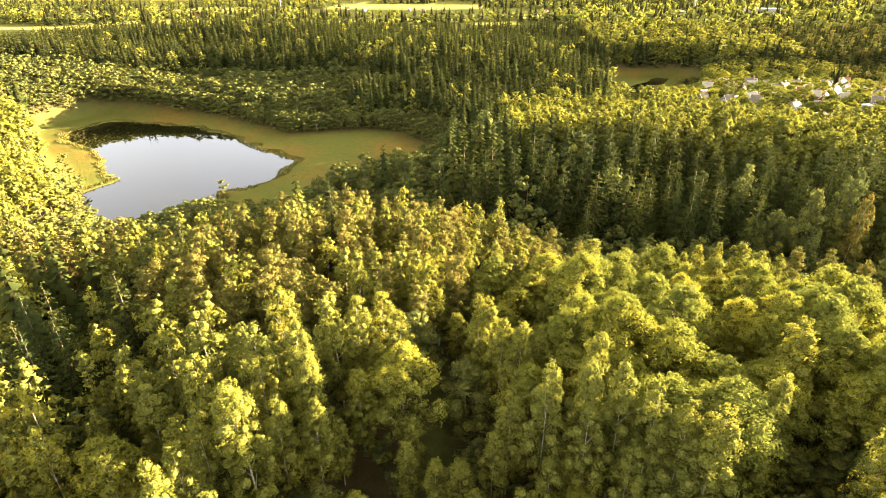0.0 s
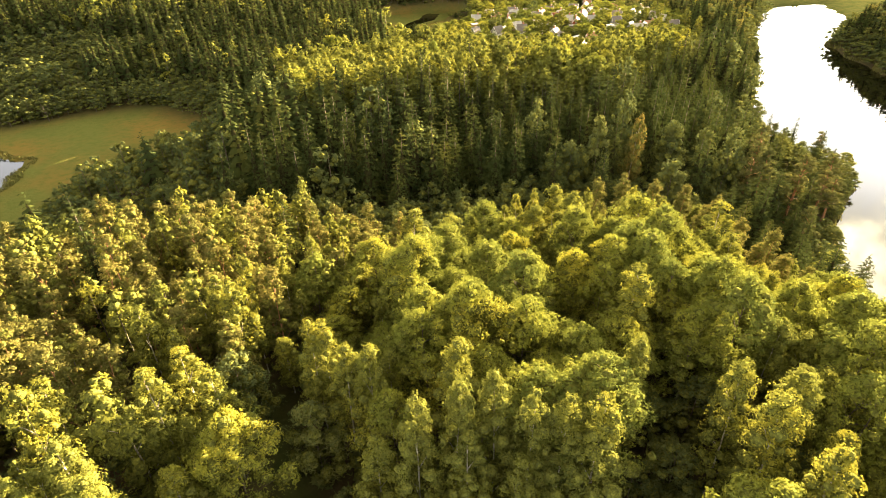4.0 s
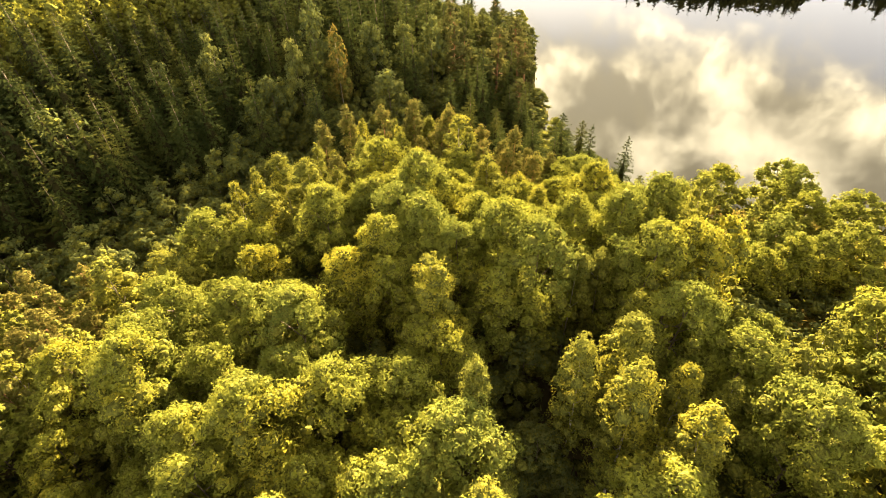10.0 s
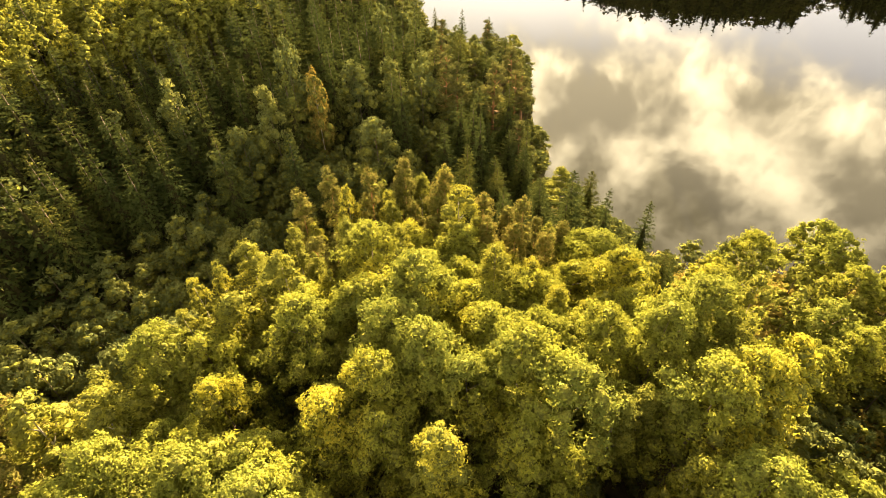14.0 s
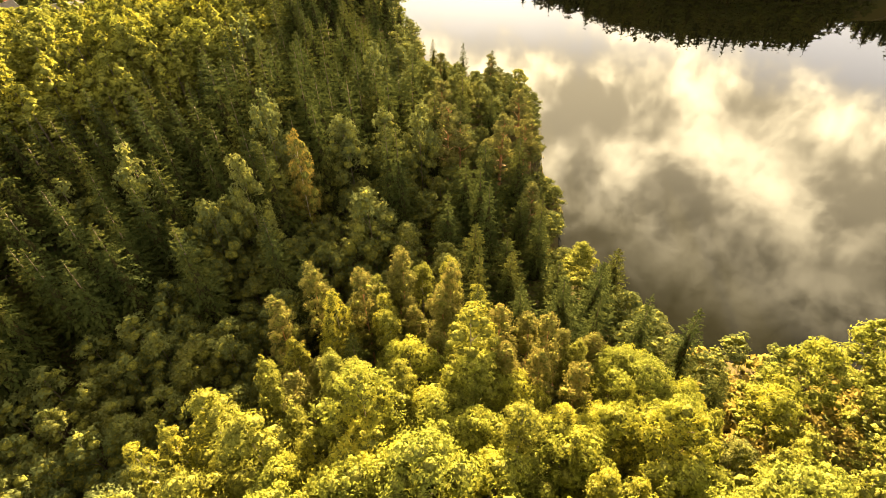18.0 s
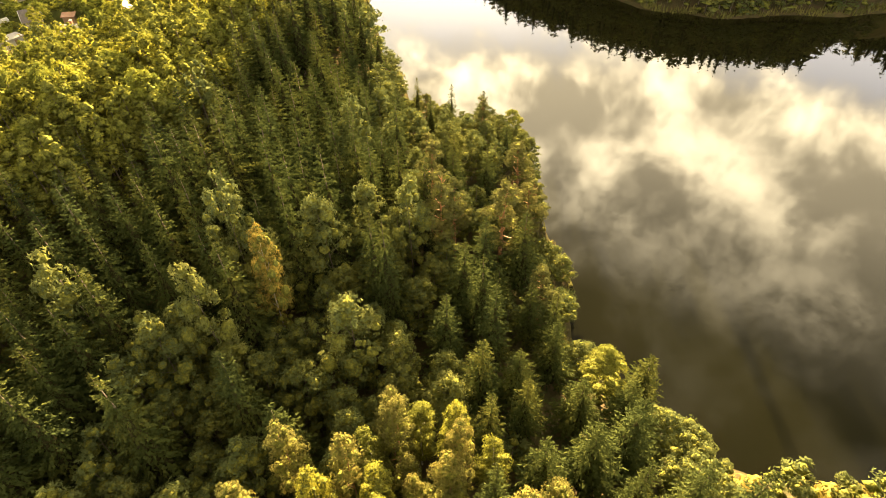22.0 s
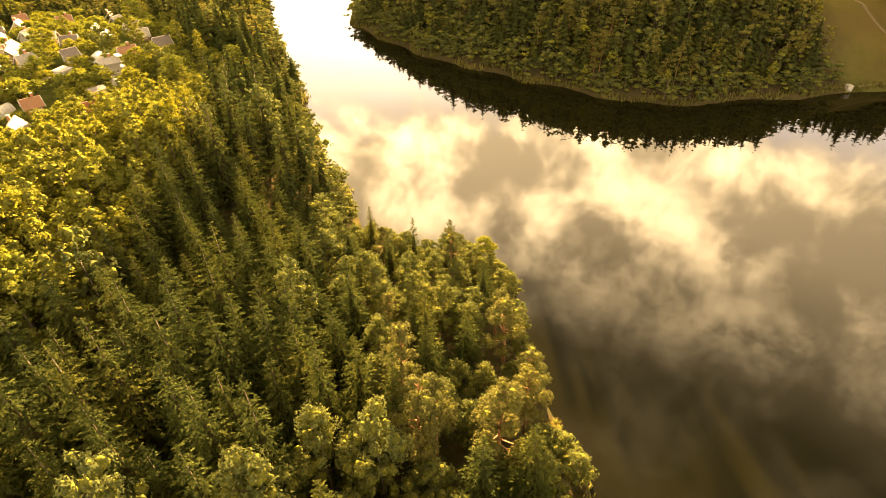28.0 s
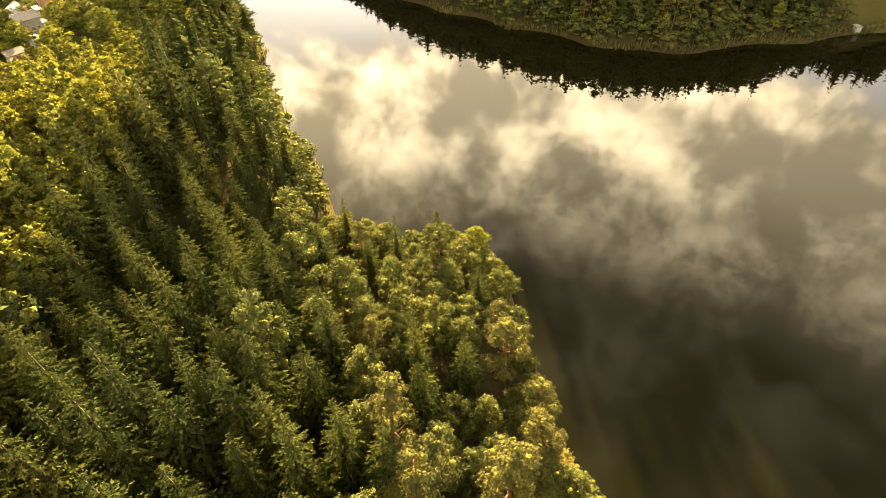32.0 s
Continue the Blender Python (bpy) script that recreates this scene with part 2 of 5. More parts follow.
# solid lumps added in crowns stop the sun; their tone darkens leaf gaps
SHADE_CORE, nt, b = material("twigs_and_inner_leaves", 0.9)
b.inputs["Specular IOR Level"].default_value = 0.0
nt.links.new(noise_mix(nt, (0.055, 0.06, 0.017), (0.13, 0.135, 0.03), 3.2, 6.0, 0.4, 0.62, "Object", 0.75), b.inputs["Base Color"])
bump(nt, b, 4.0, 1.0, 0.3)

# near-black for cones added inside spruces: shade between boughs put into colour
SPRUCE_SHADE, nt, b = material("bare_inner_boughs", 0.95)
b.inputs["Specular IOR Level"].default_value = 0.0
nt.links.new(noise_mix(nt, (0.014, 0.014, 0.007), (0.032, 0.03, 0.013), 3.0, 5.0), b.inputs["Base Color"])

# water: a dark olive body under a smooth, slightly ruffled surface
WATER, nt, b = material("lake_water", 0.008)
nt.links.new(noise_mix(nt, (0.0045, 0.0048, 0.0018), (0.006, 0.006, 0.0022), 0.03), b.inputs["Base Color"])
b.inputs["IOR"].default_value, b.inputs["Specular IOR Level"].default_value = 1.333, 0.5
bump(nt, b, 0.35, 0.006, 0.3)

# ground: masks for marsh, field and earth ride on the sheet as point attributes
GROUND, nt, b = material("ground", 0.95)
b.inputs["Specular IOR Level"].default_value = 0.0
forest = noise_mix(nt, (0.035, 0.035, 0.016), (0.06, 0.045, 0.025), 0.5)
marsh = noise_mix(nt, (0.08, 0.088, 0.026), (0.12, 0.085, 0.026), 0.035, 6.0, 0.42, 0.62)
marsh = noise_mix(nt, marsh, (0.06, 0.075, 0.02), 0.6, 4.0, 0.45, 0.8)
field = noise_mix(nt, (0.26, 0.29, 0.08), (0.36, 0.32, 0.11), 0.008, 5.0)
earth = noise_mix(nt, (0.055, 0.046, 0.019), (0.085, 0.064, 0.027), 0.02, 5.0)
col = forest
grass = noise_mix(nt, (0.035, 0.05, 0.016), (0.065, 0.07, 0.024), 0.25)
for name, c in (("grass", grass), ("marsh", marsh), ("field", field), ("earth", earth)):
    at = nt.nodes.new("ShaderNodeAttribute")
    at.attribute_name = name
    mx = nt.nodes.new("ShaderNodeMixRGB")
    nt.links.new(at.outputs["Fac"], mx.inputs[0])
    nt.links.new(col, mx.inputs[1])
    nt.links.new(c, mx.inputs[2])
    col = mx.outputs[0]
nt.links.new(col, b.inputs["Base Color"])
bump(nt, b, 1.5, 0.6, 0.3)

# ---- land ----
LAKE = [(112, -160), (110, -60), (105, -20), (98, 2), (92, 14), (86, 26), (83, 38), (87, 49), (93, 57), (108, 66), (119, 72), (130, 77), (139, 83), (139.5, 91), (134, 99), (134, 106), (147, 117),
        (172, 142), (205, 170), (262, 222), (330, 268), (365, 262), (330, 215), (268, 184), (253, 166), (243, 150), (236, 134), (231, 115), (225, 95), (219, 77),
        (221, 57), (230, 43), (241, 21), (252, 2), (275, -40), (300, -160)]
POND = [(-78, 118), (-98, 134), (-107, 150), (-103, 161), (-114, 178), (-140, 202), (-153, 220), (-144, 237), (-108, 228), (-77, 206), (-52, 180), (-54, 161), (-65, 150), (-60, 134)]
STREAM = [(98, 300), (108, 304), (117, 318), (128, 326), (138, 342), (133, 348), (120, 332), (110, 322), (100, 312)]


def ring(poly, x, y):
    """Signed distance to a closed outline, positive inside."""
    inside = np.zeros(x.shape, bool)
    d2 = np.full(x.shape, 1e12)
    n = len(poly)
    for i in range(n):
        (x1, y1), (x2, y2) = poly[i], poly[(i + 1) % n]
        if y1 != y2:
            cross = ((y1 > y) != (y2 > y)) & (x < (x2 - x1) * (y - y1) / (y2 - y1) + x1)
            inside ^= cross
        ex, ey = x2 - x1, y2 - y1
        u = np.clip(((x - x1) * ex + (y - y1) * ey) / (ex * ex + ey * ey), 0, 1)
        d2 = np.minimum(d2, (x - x1 - u * ex) ** 2 + (y - y1 - u * ey) ** 2)
    return np.where(inside, 1, -1) * np.sqrt(d2)


def wet(x, y):
    """Distance to the nearest shore: positive in water."""
    wob = 1.5 * np.sin(x * 0.21 + 1.3 * np.sin(y * 0.13)) + 1.2 * np.sin(y * 0.27 + x * 0.07)
    return np.maximum(np.maximum(ring(LAKE, x, y), ring(POND, x, y)), ring(STREAM, x, y)) + wob * 0.6


# hills: centre, height, spread along and across, turn
HILLS = [(22, 40, 11.5, 38, 24, 0), (-24, 41, 5.0, 19, 20, 0), (-10, 74, 5.5, 24, 16, 0), (58, 132, 10.5, 62, 23, 6), (162, 212, 10.0, 52, 42, 0), (-10, 318, 11, 75, 42, 0), (-140, 395, 11.5, 90, 36, 0), (-235, 275, 14, 60, 60, 0),
         (-135, 95, 10, 34, 44, 0), (292, 95, 22, 42, 62, 0), (310, -20, 12, 40, 60, 0), (10, -60, 8, 90, 45, 0), (330, 380, 12, 130, 60, 20),
         (120, 480, 12, 160, 60, 0), (-250, 520, 6, 200, 80, 0), (420, 620, 14, 250, 80, 0)]


def land(x, y):
    x, y = np.asarray(x, float), np.asarray(y, float)
    h = 1.6 + 0.6 * np.sin(x * 0.031) * np.cos(y * 0.027)
    for cx, cy, a, sx, sy, turn in HILLS:
        c, s = math.cos(radians(turn)), math.sin(radians(turn))
        u, v = (x - cx) * c + (y - cy) * s, -(x - cx) * s + (y - cy) * c
        h = h + a * np.exp(-0.5 * ((u / sx) ** 2 + (v / sy) ** 2))
    far = np.hypot(x, y - 100)
    h = h + np.clip((far - 450) / 600, 0, 1) * (5 + 4 * np.sin(x * 0.004 + 1) * np.sin(y * 0.0033))
    near = marsh_mask(x, y)
    h = h * (1 - near) + 0.5 * near
    w = wet(x, y)
    shore = np.clip(-w / 14, 0, 1)
    gentle = np.clip(-w / 22, 0, 1)
    h = np.where(w < 0, 0.25 + (h - 0.25) * np.where(x > 205, gentle, shore ** 0.7), np.maximum(-1.8, 0.25 - w * 0.5))
    return h


def blob(x, y, cx, cy, rx, ry, edge=0.3):
    r = np.sqrt(((x - cx) / rx) ** 2 + ((y - cy) / ry) ** 2) + 0.10 * np.sin(x * 0.09 + y * 0.05) + 0.08 * np.sin(y * 0.13 - x * 0.06)
    return np.clip((1 + edge / 2 - r) / edge, 0, 1)


def marsh_mask(x, y):
    m = np.clip((ring(POND, x, y) + 19) / 5 + 0.5 * np.sin(x * 0.06 + y * 0.045), 0, 1) * np.clip((y - 148) / 8, 0, 1)
    m = np.maximum(m, blob(x, y, -34, 182, 34, 36))
    m = np.maximum(m, blob(x, y, -48, 142, 16, 22))
    m = np.maximum(m, blob(x, y, -125, 286, 16, 7))
    m = np.maximum(m, blob(x, y, -50, 262, 26, 5))
    m = np.maximum(m, np.maximum(blob(x, y, 112, 330, 42, 30), blob(x, y, 104, 298, 30, 30)))
    return m


# fields beyond the woods: centre, half lengths
FIELDS = [(-310, 712, 90, 26), (-50, 1010, 110, 60), (112, 757, 40, 20), (-60, 720, 90, 12), (-430, 640, 130, 32), (-90, 700, 95, 24), (-330, 900, 150, 40), (-60, 1060, 190, 60), (120, 800, 70, 28), (-280, 560, 60, 20), (300, 1150, 150, 40), (60, 620, 30, 14), (-600, 1250, 300, 60)]


def field_mask(x, y):
    m = np.zeros(np.shape(x))
    for cx, cy, rx, ry in FIELDS:
        m = np.maximum(m, blob(x, y, cx, cy, rx, ry, 0.15))
    return m


def earth_mask(x, y):
    return np.maximum(blob(x, y, -60, 694, 52, 16, 0.2), blob(x, y, 304, 3, 47, 28, 0.5) * (0.75 + 0.25 * np.sin(x * 0.37 + y * 0.21)))


def village_mask(x, y):
    return np.maximum(np.maximum(blob(x, y, 152, 220, 54, 60, 0.2), blob(x, y, 120, 214, 34, 54, 0.2)), blob(x, y, 165, 262, 48, 34, 0.2))


def steps(lo, hi, a, b, fine, grow=1.16):
    out = list(np.arange(a, b + 0.1, fine))
    s, v = fine, b
    while v < hi:
        s *= grow
        v += s
        out.append(v)
    s, v = fine, a
    while v > lo:
        s *= grow
        v -= s
        out.insert(0, v)
    return np.array(out)


def grid_sheet(name, xs, ys, z, mat):
    me = bpy.data.meshes.new(name)
    gx, gy = np.meshgrid(xs, ys)
    co = np.stack([gx, gy, z(gx, gy)], -1).reshape(-1, 3)
    ny, nx = gx.shape
    i = (np.arange(ny - 1)[:, None] * nx + np.arange(nx - 1)[None, :]).ravel()
    me.from_pydata(co.tolist(), [], np.stack([i, i + 1, i + nx + 1, i + nx], 1).tolist())
    me.materials.append(mat)
    me.polygons.foreach_set("use_smooth", [True] * len(me.polygons))
    return new(name, me), co


ground, co = grid_sheet("ground", steps(-3500, 3500, -190, 310, 3.5), steps(-900, 4300, -40, 380, 3.5), land, GROUND)
tagged(ground, "rolling forest ground with marsh, fields and lake beds", "ground", kind="structure")
gx, gy = co[:, 0], co[:, 1]
grassy = np.maximum(np.maximum(blob(gx, gy, -0.8, 45, 3.0, 11), village_mask(gx, gy)), blob(gx, gy, 254, 6, 9, 9))
for name, v in (("grass", np.maximum(grassy, 0.8 * np.clip((np.hypot(gx, gy - 120) - 270) / 60, 0, 1))), ("marsh", np.maximum(marsh_mask(gx, gy), blob(gx, gy, 286, 6, 20, 24))), ("field", field_mask(gx, gy)), ("earth", earth_mask(gx, gy))):
    at = ground.data.attributes.new(name, "FLOAT", "POINT")
    at.data.foreach_set("value", v.astype(np.float32))


def water_sheet(name, x1, y1, x2, y2, label):
    me = bpy.data.meshes.new(name)
    me.from_pydata([(x1, y1, 0), (x2, y1, 0), (x2, y2, 0), (x1, y2, 0)], [], [(0, 1, 2, 3)])
    me.materials.append(WATER)
    return tagged(new(name, me), label, "water", kind="structure")


water_sheet("water_lake", 70, -200, 400, 290, "still olive lake mirroring bright evening clouds")
water_sheet("water_pond", -170, 100, -40, 250, "small still pond among marsh, mirroring pale sky")
water_sheet("water_stream", 90, 292, 145, 355, "narrow bright stream winding through marsh")

# ---- trees ----
rng = np.random.default_rng(7)


def mesh_of(name, verts, faces, mat, inner=None):
    """faces: an array of triangles or quads."""
    me = bpy.data.meshes.new(name)
    v, f = np.asarray(verts, np.float32), np.asarray(faces, np.int32)
    k = f.shape[1]
    me.vertices.add(len(v))
    me.vertices.foreach_set("co", v.ravel())
    me.loops.add(f.size)
    me.loops.foreach_set("vertex_index", f.ravel())
    me.polygons.add(len(f))
    me.polygons.foreach_set("loop_start", np.arange(len(f), dtype=np.int32) * k)
    me.polygons.foreach_set("loop_total", np.full(len(f), k, np.int32))
    me.update(calc_edges=True)
    me.materials.append(mat)
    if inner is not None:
        # second slot: the added cores that stand for shade inside the crown
        me.materials.append(SPRUCE_SHADE if mat is LEAF_SPRUCE else SHADE_CORE)
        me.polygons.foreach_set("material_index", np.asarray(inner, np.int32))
    return me


def sprays(r, centre, tip, size, face=None):
    """A pointed leaf spray at each centre, reaching along tip; face: the way its blade looks, at random where none is given."""
    n = len(centre)
    a = tip / np.maximum(np.linalg.norm(tip, axis=1, keepdims=True), 1e-6)
    b = np.cross(a, r.normal(size=(n, 3))) if face is None else np.cross(face, a)
    b /= np.maximum(np.linalg.norm(b, axis=1, keepdims=True), 1e-6)
    if face is not None:
        a = np.cross(b, face)
        a /= np.maximum(np.linalg.norm(a, axis=1, keepdims=True), 1e-6)
    s = (size * r.uniform(0.7, 1.3, n))[:, None]
    p = np.stack([centre + a * s * 1.25, centre - a * s * 0.6 + b * s * 0.55, centre - a * s * 0.6 - b * s * 0.55], 1)
    return p.reshape(-1, 3), np.arange(3 * n).reshape(n, 3)


def unit(v):
    return v / np.maximum(np.linalg.norm(v, axis=1, keepdims=True), 1e-6)


def tufted(r, cen, cr, weight, leaves, size, squash, droop):
    """Leaves gathered in tufts over the outside of each clump; blades look outward from their tuft."""
    m = max(8, leaves // 22)
    of = r.choice(len(cen), m, p=weight / weight.sum())
    way = unit(r.normal(size=(m, 3)))
    way[:, 2] = np.where(way[:, 2] < -0.3, -way[:, 2], way[:, 2])
    heart = cen[of] + way * (cr[of] * r.uniform(0.75, 1.15, m))[:, None] * [1, 1, squash]
    girth = cr[of] * r.uniform(0.24, 0.46, m)
    k = r.integers(m, size=leaves)
    d = unit(r.normal(size=(leaves, 3)) + 0.7 * way[k] + [0, 0, 0.35])
    pos = heart[k] + d * (girth[k] * r.uniform(0.45, 1.1, leaves) ** 0.6)[:, None]
    # every other one lies evenly over its clump
    flat = unit(r.normal(size=(leaves, 3)) + [0, 0, 0.25])
    even = r.uniform(size=leaves) < 0.42
    c = of[k]
    pos = np.where(even[:, None], cen[c] + flat * (cr[c] * r.uniform(0.8, 1.28, leaves))[:, None] * [1, 1, squash], pos)
    d = np.where(even[:, None], flat, d)
    face = unit(0.8 * d + 0.4 * unit(pos - cen[c]) + [0, 0, 0.2] + r.normal(0, 0.5, (leaves, 3)))
    tip = 0.7 * d + [0, 0, 0.7 - 1.5 * droop] + r.normal(0, 0.45, (leaves, 3))
    return pos, tip, face


def tube(points, radii, sides=5):
    """A tapered limb along points."""
    vs, fs = [], []
    for k, (p, rad) in enumerate(zip(points, radii)):
        for s in range(sides):
            a = 2 * math.pi * s / sides
            vs.append((p[0] + rad * math.cos(a), p[1] + rad * math.sin(a), p[2]))
        if k:
            o = (k - 1) * sides
            for s in range(sides):
                q = (s + 1) % sides
                fs += [(o + s, o + q, o + sides + q), (o + s, o + sides + q, o + sides + s)]
    return vs, fs


def branched(parts):
    """A stem and its limbs as one connected mesh: each limb is tied to the nearest ring of the stem."""
    stem = np.asarray(parts[0][0], float)
    vs, fs = merged(parts)
    o, ties = len(stem), []
    for v, f in parts[1:]:
        k = int(np.argmin(((stem - np.asarray(v[0])) ** 2).sum(1)))
        ties += [(k, o, o + 1), (k, o + 2, o + 3)]
        o += len(v)
    return vs, np.concatenate([fs, np.array(ties, int)]) if ties else fs


def merged(parts):
    vs, fs, o = [], [], 0
    for v, f in parts:
        v, f = np.asarray(v, float), np.asarray(f, int)
        vs.append(v)
        fs.append(f + o)
        o += len(v)
    return np.concatenate(vs), np.concatenate(fs)


GOLD = (1 + 5 ** 0.5) / 2
ICO_V = np.array([(-1, GOLD, 0), (1, GOLD, 0), (-1, -GOLD, 0), (1, -GOLD, 0), (0, -1, GOLD), (0, 1, GOLD), (0, -1, -GOLD), (0, 1, -GOLD), (GOLD, 0, -1), (GOLD, 0, 1), (-GOLD, 0, -1), (-GOLD, 0, 1)]) / 1.902
ICO_F = np.array([(0, 11, 5), (0, 5, 1), (0, 1, 7), (0, 7, 10), (0, 10, 11), (1, 5, 9), (5, 11, 4), (11, 10, 2), (10, 7, 6), (7, 1, 8),
                  (3, 9, 4), (3, 4, 2), (3, 2, 6), (3, 6, 8), (3, 8, 9), (4, 9, 5), (2, 4, 11), (6, 2, 10), (8, 6, 7), (9, 8, 1)])


OCT_V = np.array([(1, 0, 0), (-1, 0, 0), (0, 1, 0), (0, -1, 0), (0, 0, 1), (0, 0, -1)], float)
OCT_F = np.array([(0, 2, 4), (2, 1, 4), (1, 3, 4), (3, 0, 4), (2, 0, 5), (1, 2, 5), (3, 1, 5), (0, 3, 5)])


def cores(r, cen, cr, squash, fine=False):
    """Solid lumps added inside each clump to stop the sun and darken the gaps between its leaves."""
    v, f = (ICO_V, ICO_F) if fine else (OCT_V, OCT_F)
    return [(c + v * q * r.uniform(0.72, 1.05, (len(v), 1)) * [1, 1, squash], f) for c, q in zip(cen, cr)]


def leafy(seed, height, radius, base, clumps, leaves, size, shape="oval", droop=0.0, squash=0.8, full=1.0):
    """Trunk with limbs and a crown of leaf sprays gathered in uneven clumps. base: where the crown starts, as a share of the height."""
    r = np.random.default_rng(seed)
    lean = r.normal(0, 0.02, 2) * height
    zs = np.linspace(0, 0.93, 7)
    pts = [(lean[0] * z * z, lean[1] * z * z, height * z) for z in zs]
    rad = [0.0062 * height * (1.15 - z) for z in zs]
    limbs = [tube(pts, rad, 5)]
    c0, c1 = height * base, height
    mid, half = (c0 + c1) / 2, (c1 - c0) / 2
    cen, cr = [], []
    for k in range(clumps):
        u = (k + 0.5) / clumps
        zz = u ** 0.75 if shape == "dome" else u
        w = {"oval": math.sin(math.pi * min(0.97, 0.12 + 0.84 * zz)) ** 0.75, "dome": math.sqrt(max(0.02, 1 - max(0, zz * 1.25 - 0.25) ** 2.4)), "spire": (1 - zz) ** 0.6 * 0.9 + 0.12}[shape]
        a = k * 2.39996 + r.normal(0, 0.35)
        q = (r.uniform(0.6, 1.08) if r.uniform() < 0.65 else math.sqrt(r.uniform(0.1, 0.8))) if k < clumps - 1 else 0.05
        rr = radius * w * q * r.uniform(0.75, 1.08)
        z = c0 + (c1 - c0) * zz * 0.97
        cen.append((lean[0] * (z / height) ** 2 + rr * math.cos(a), lean[1] * (z / height) ** 2 + rr * math.sin(a), z - 0.25 * radius * q * q))
        cr.append(radius * r.uniform(0.2, 0.5) * (0.75 + 0.35 * w) * (20 / clumps) ** 0.38 * full)
    cen, cr = np.array(cen), np.array(cr)
    cen[:, 2] = np.minimum(cen[:, 2], height - cr * squash * r.uniform(0.95, 1.15, clumps))
    for k in range(0, clumps, max(1, clumps // 7)):
        e = cen[k]
        z0 = max(c0 * 0.75, e[2] - 0.35 * math.hypot(e[0], e[1]) - 1.2)
        s = (lean[0] * (z0 / height) ** 2, lean[1] * (z0 / height) ** 2, z0)
        m = tuple((s[i] + e[i]) / 2 + (0.25 if i == 2 else 0) for i in range(3))
        limbs.append(tube([s, m, tuple(e)], [0.003 * height, 0.002 * height, 0.0009 * height], 4))
    weight = cr ** 2 * (0.35 + np.clip((cen[:, 2] - c0) / (c1 - c0), 0, 1))
    pos, tip, face = tufted(r, cen, cr, weight, leaves, size, squash, droop)
    pos[:, 2] -= droop * np.maximum(0, np.hypot(pos[:, 0], pos[:, 1]) / radius - 0.4) * height * 0.15
    leaf = sprays(r, pos, tip, size, face)
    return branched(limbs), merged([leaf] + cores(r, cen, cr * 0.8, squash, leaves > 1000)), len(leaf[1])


def spruce(seed, height, radius, whorls, per, twigs):
    """A spire: whorls of drooping boughs of uneven length, feathered with hanging twigs, round an added cone whose dark
    colour stands for inner shade.
    """
    r = np.random.default_rng(seed)
    trunk = tube([(0, 0, z * height) for z in np.linspace(0, 1, 5)], [0.012 * height * (1.05 - z) for z in np.linspace(0, 1, 5)], 5)
    at, tip, face, size = [], [], [], []
    lop = r.uniform(0, 6.28)
    for w in range(whorls):
        u = (w + 0.4) / whorls
        z0 = height * (0.16 + 0.83 * u)
        ln = radius * ((1 - u) ** 0.74 * 0.95 + 0.055)
        count = max(4, int(per * (1 - 0.5 * u)))
        for k in range(count):
            a = 2 * math.pi * (k + r.uniform(0, 0.8)) / count + w * 1.3
            l = ln * r.uniform(0.7, 1.18) * (1 + 0.1 * math.cos(a - lop))
            zz = z0 + r.uniform(-0.8, 0.8) * height / whorls
            out, side = np.array((math.cos(a), math.sin(a), 0)), np.array((-math.sin(a), math.cos(a), 0))
            n = max(4, int(twigs * (1 - 0.4 * u)))
            f = (np.arange(n) + r.uniform(0.2, 1.0, n)) / n * 0.82 + 0.18
            drop = (0.62 - 0.8 * u + r.uniform(-0.15, 0.15)) * l
            q = r.uniform(-1, 1, n) * 0.26 * l * (1.12 - f)
            p = out * (l * f)[:, None] + side * q[:, None]
            p[:, 2] = zz - drop * f ** 1.25 + 0.26 * l * np.maximum(0, f - 0.6) - 0.35 * np.abs(q)
            at.append(p)
            tip.append(out * 0.9 + side * (1.6 * q / (0.26 * l))[:, None] + r.normal(0, 0.25, (n, 3)) + [0, 0, -0.25])
            face.append(r.normal(0, 0.45, (n, 3)) + 0.55 * out + [0, 0, 0.65])
            size.append((0.09 + 0.047 * l) * r.uniform(0.7, 1.35, n) * (16 / twigs) ** 0.5)
    # the leader
    n = 8
    at.append(np.stack([np.zeros(n), np.zeros(n), height * (0.965 + 0.004 * np.arange(n))], 1))
    tip.append(r.normal(0, 0.4, (n, 3)) + [0, 0, 1])
    face.append(r.normal(0, 1, (n, 3)))
    size.append(np.full(n, 0.14))
    leaf = sprays(r, np.concatenate(at), np.concatenate(tip), np.concatenate(size), unit(np.concatenate(face)))
    # the solid cone that darkens the gaps between boughs
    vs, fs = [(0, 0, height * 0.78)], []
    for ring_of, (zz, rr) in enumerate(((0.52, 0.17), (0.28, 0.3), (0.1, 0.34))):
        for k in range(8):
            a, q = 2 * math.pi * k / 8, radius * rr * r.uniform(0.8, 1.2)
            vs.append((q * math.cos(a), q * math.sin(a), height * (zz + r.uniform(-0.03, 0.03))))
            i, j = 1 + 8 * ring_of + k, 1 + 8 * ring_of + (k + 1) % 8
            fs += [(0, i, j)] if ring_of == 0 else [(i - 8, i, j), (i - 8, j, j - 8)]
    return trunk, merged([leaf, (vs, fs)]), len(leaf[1])


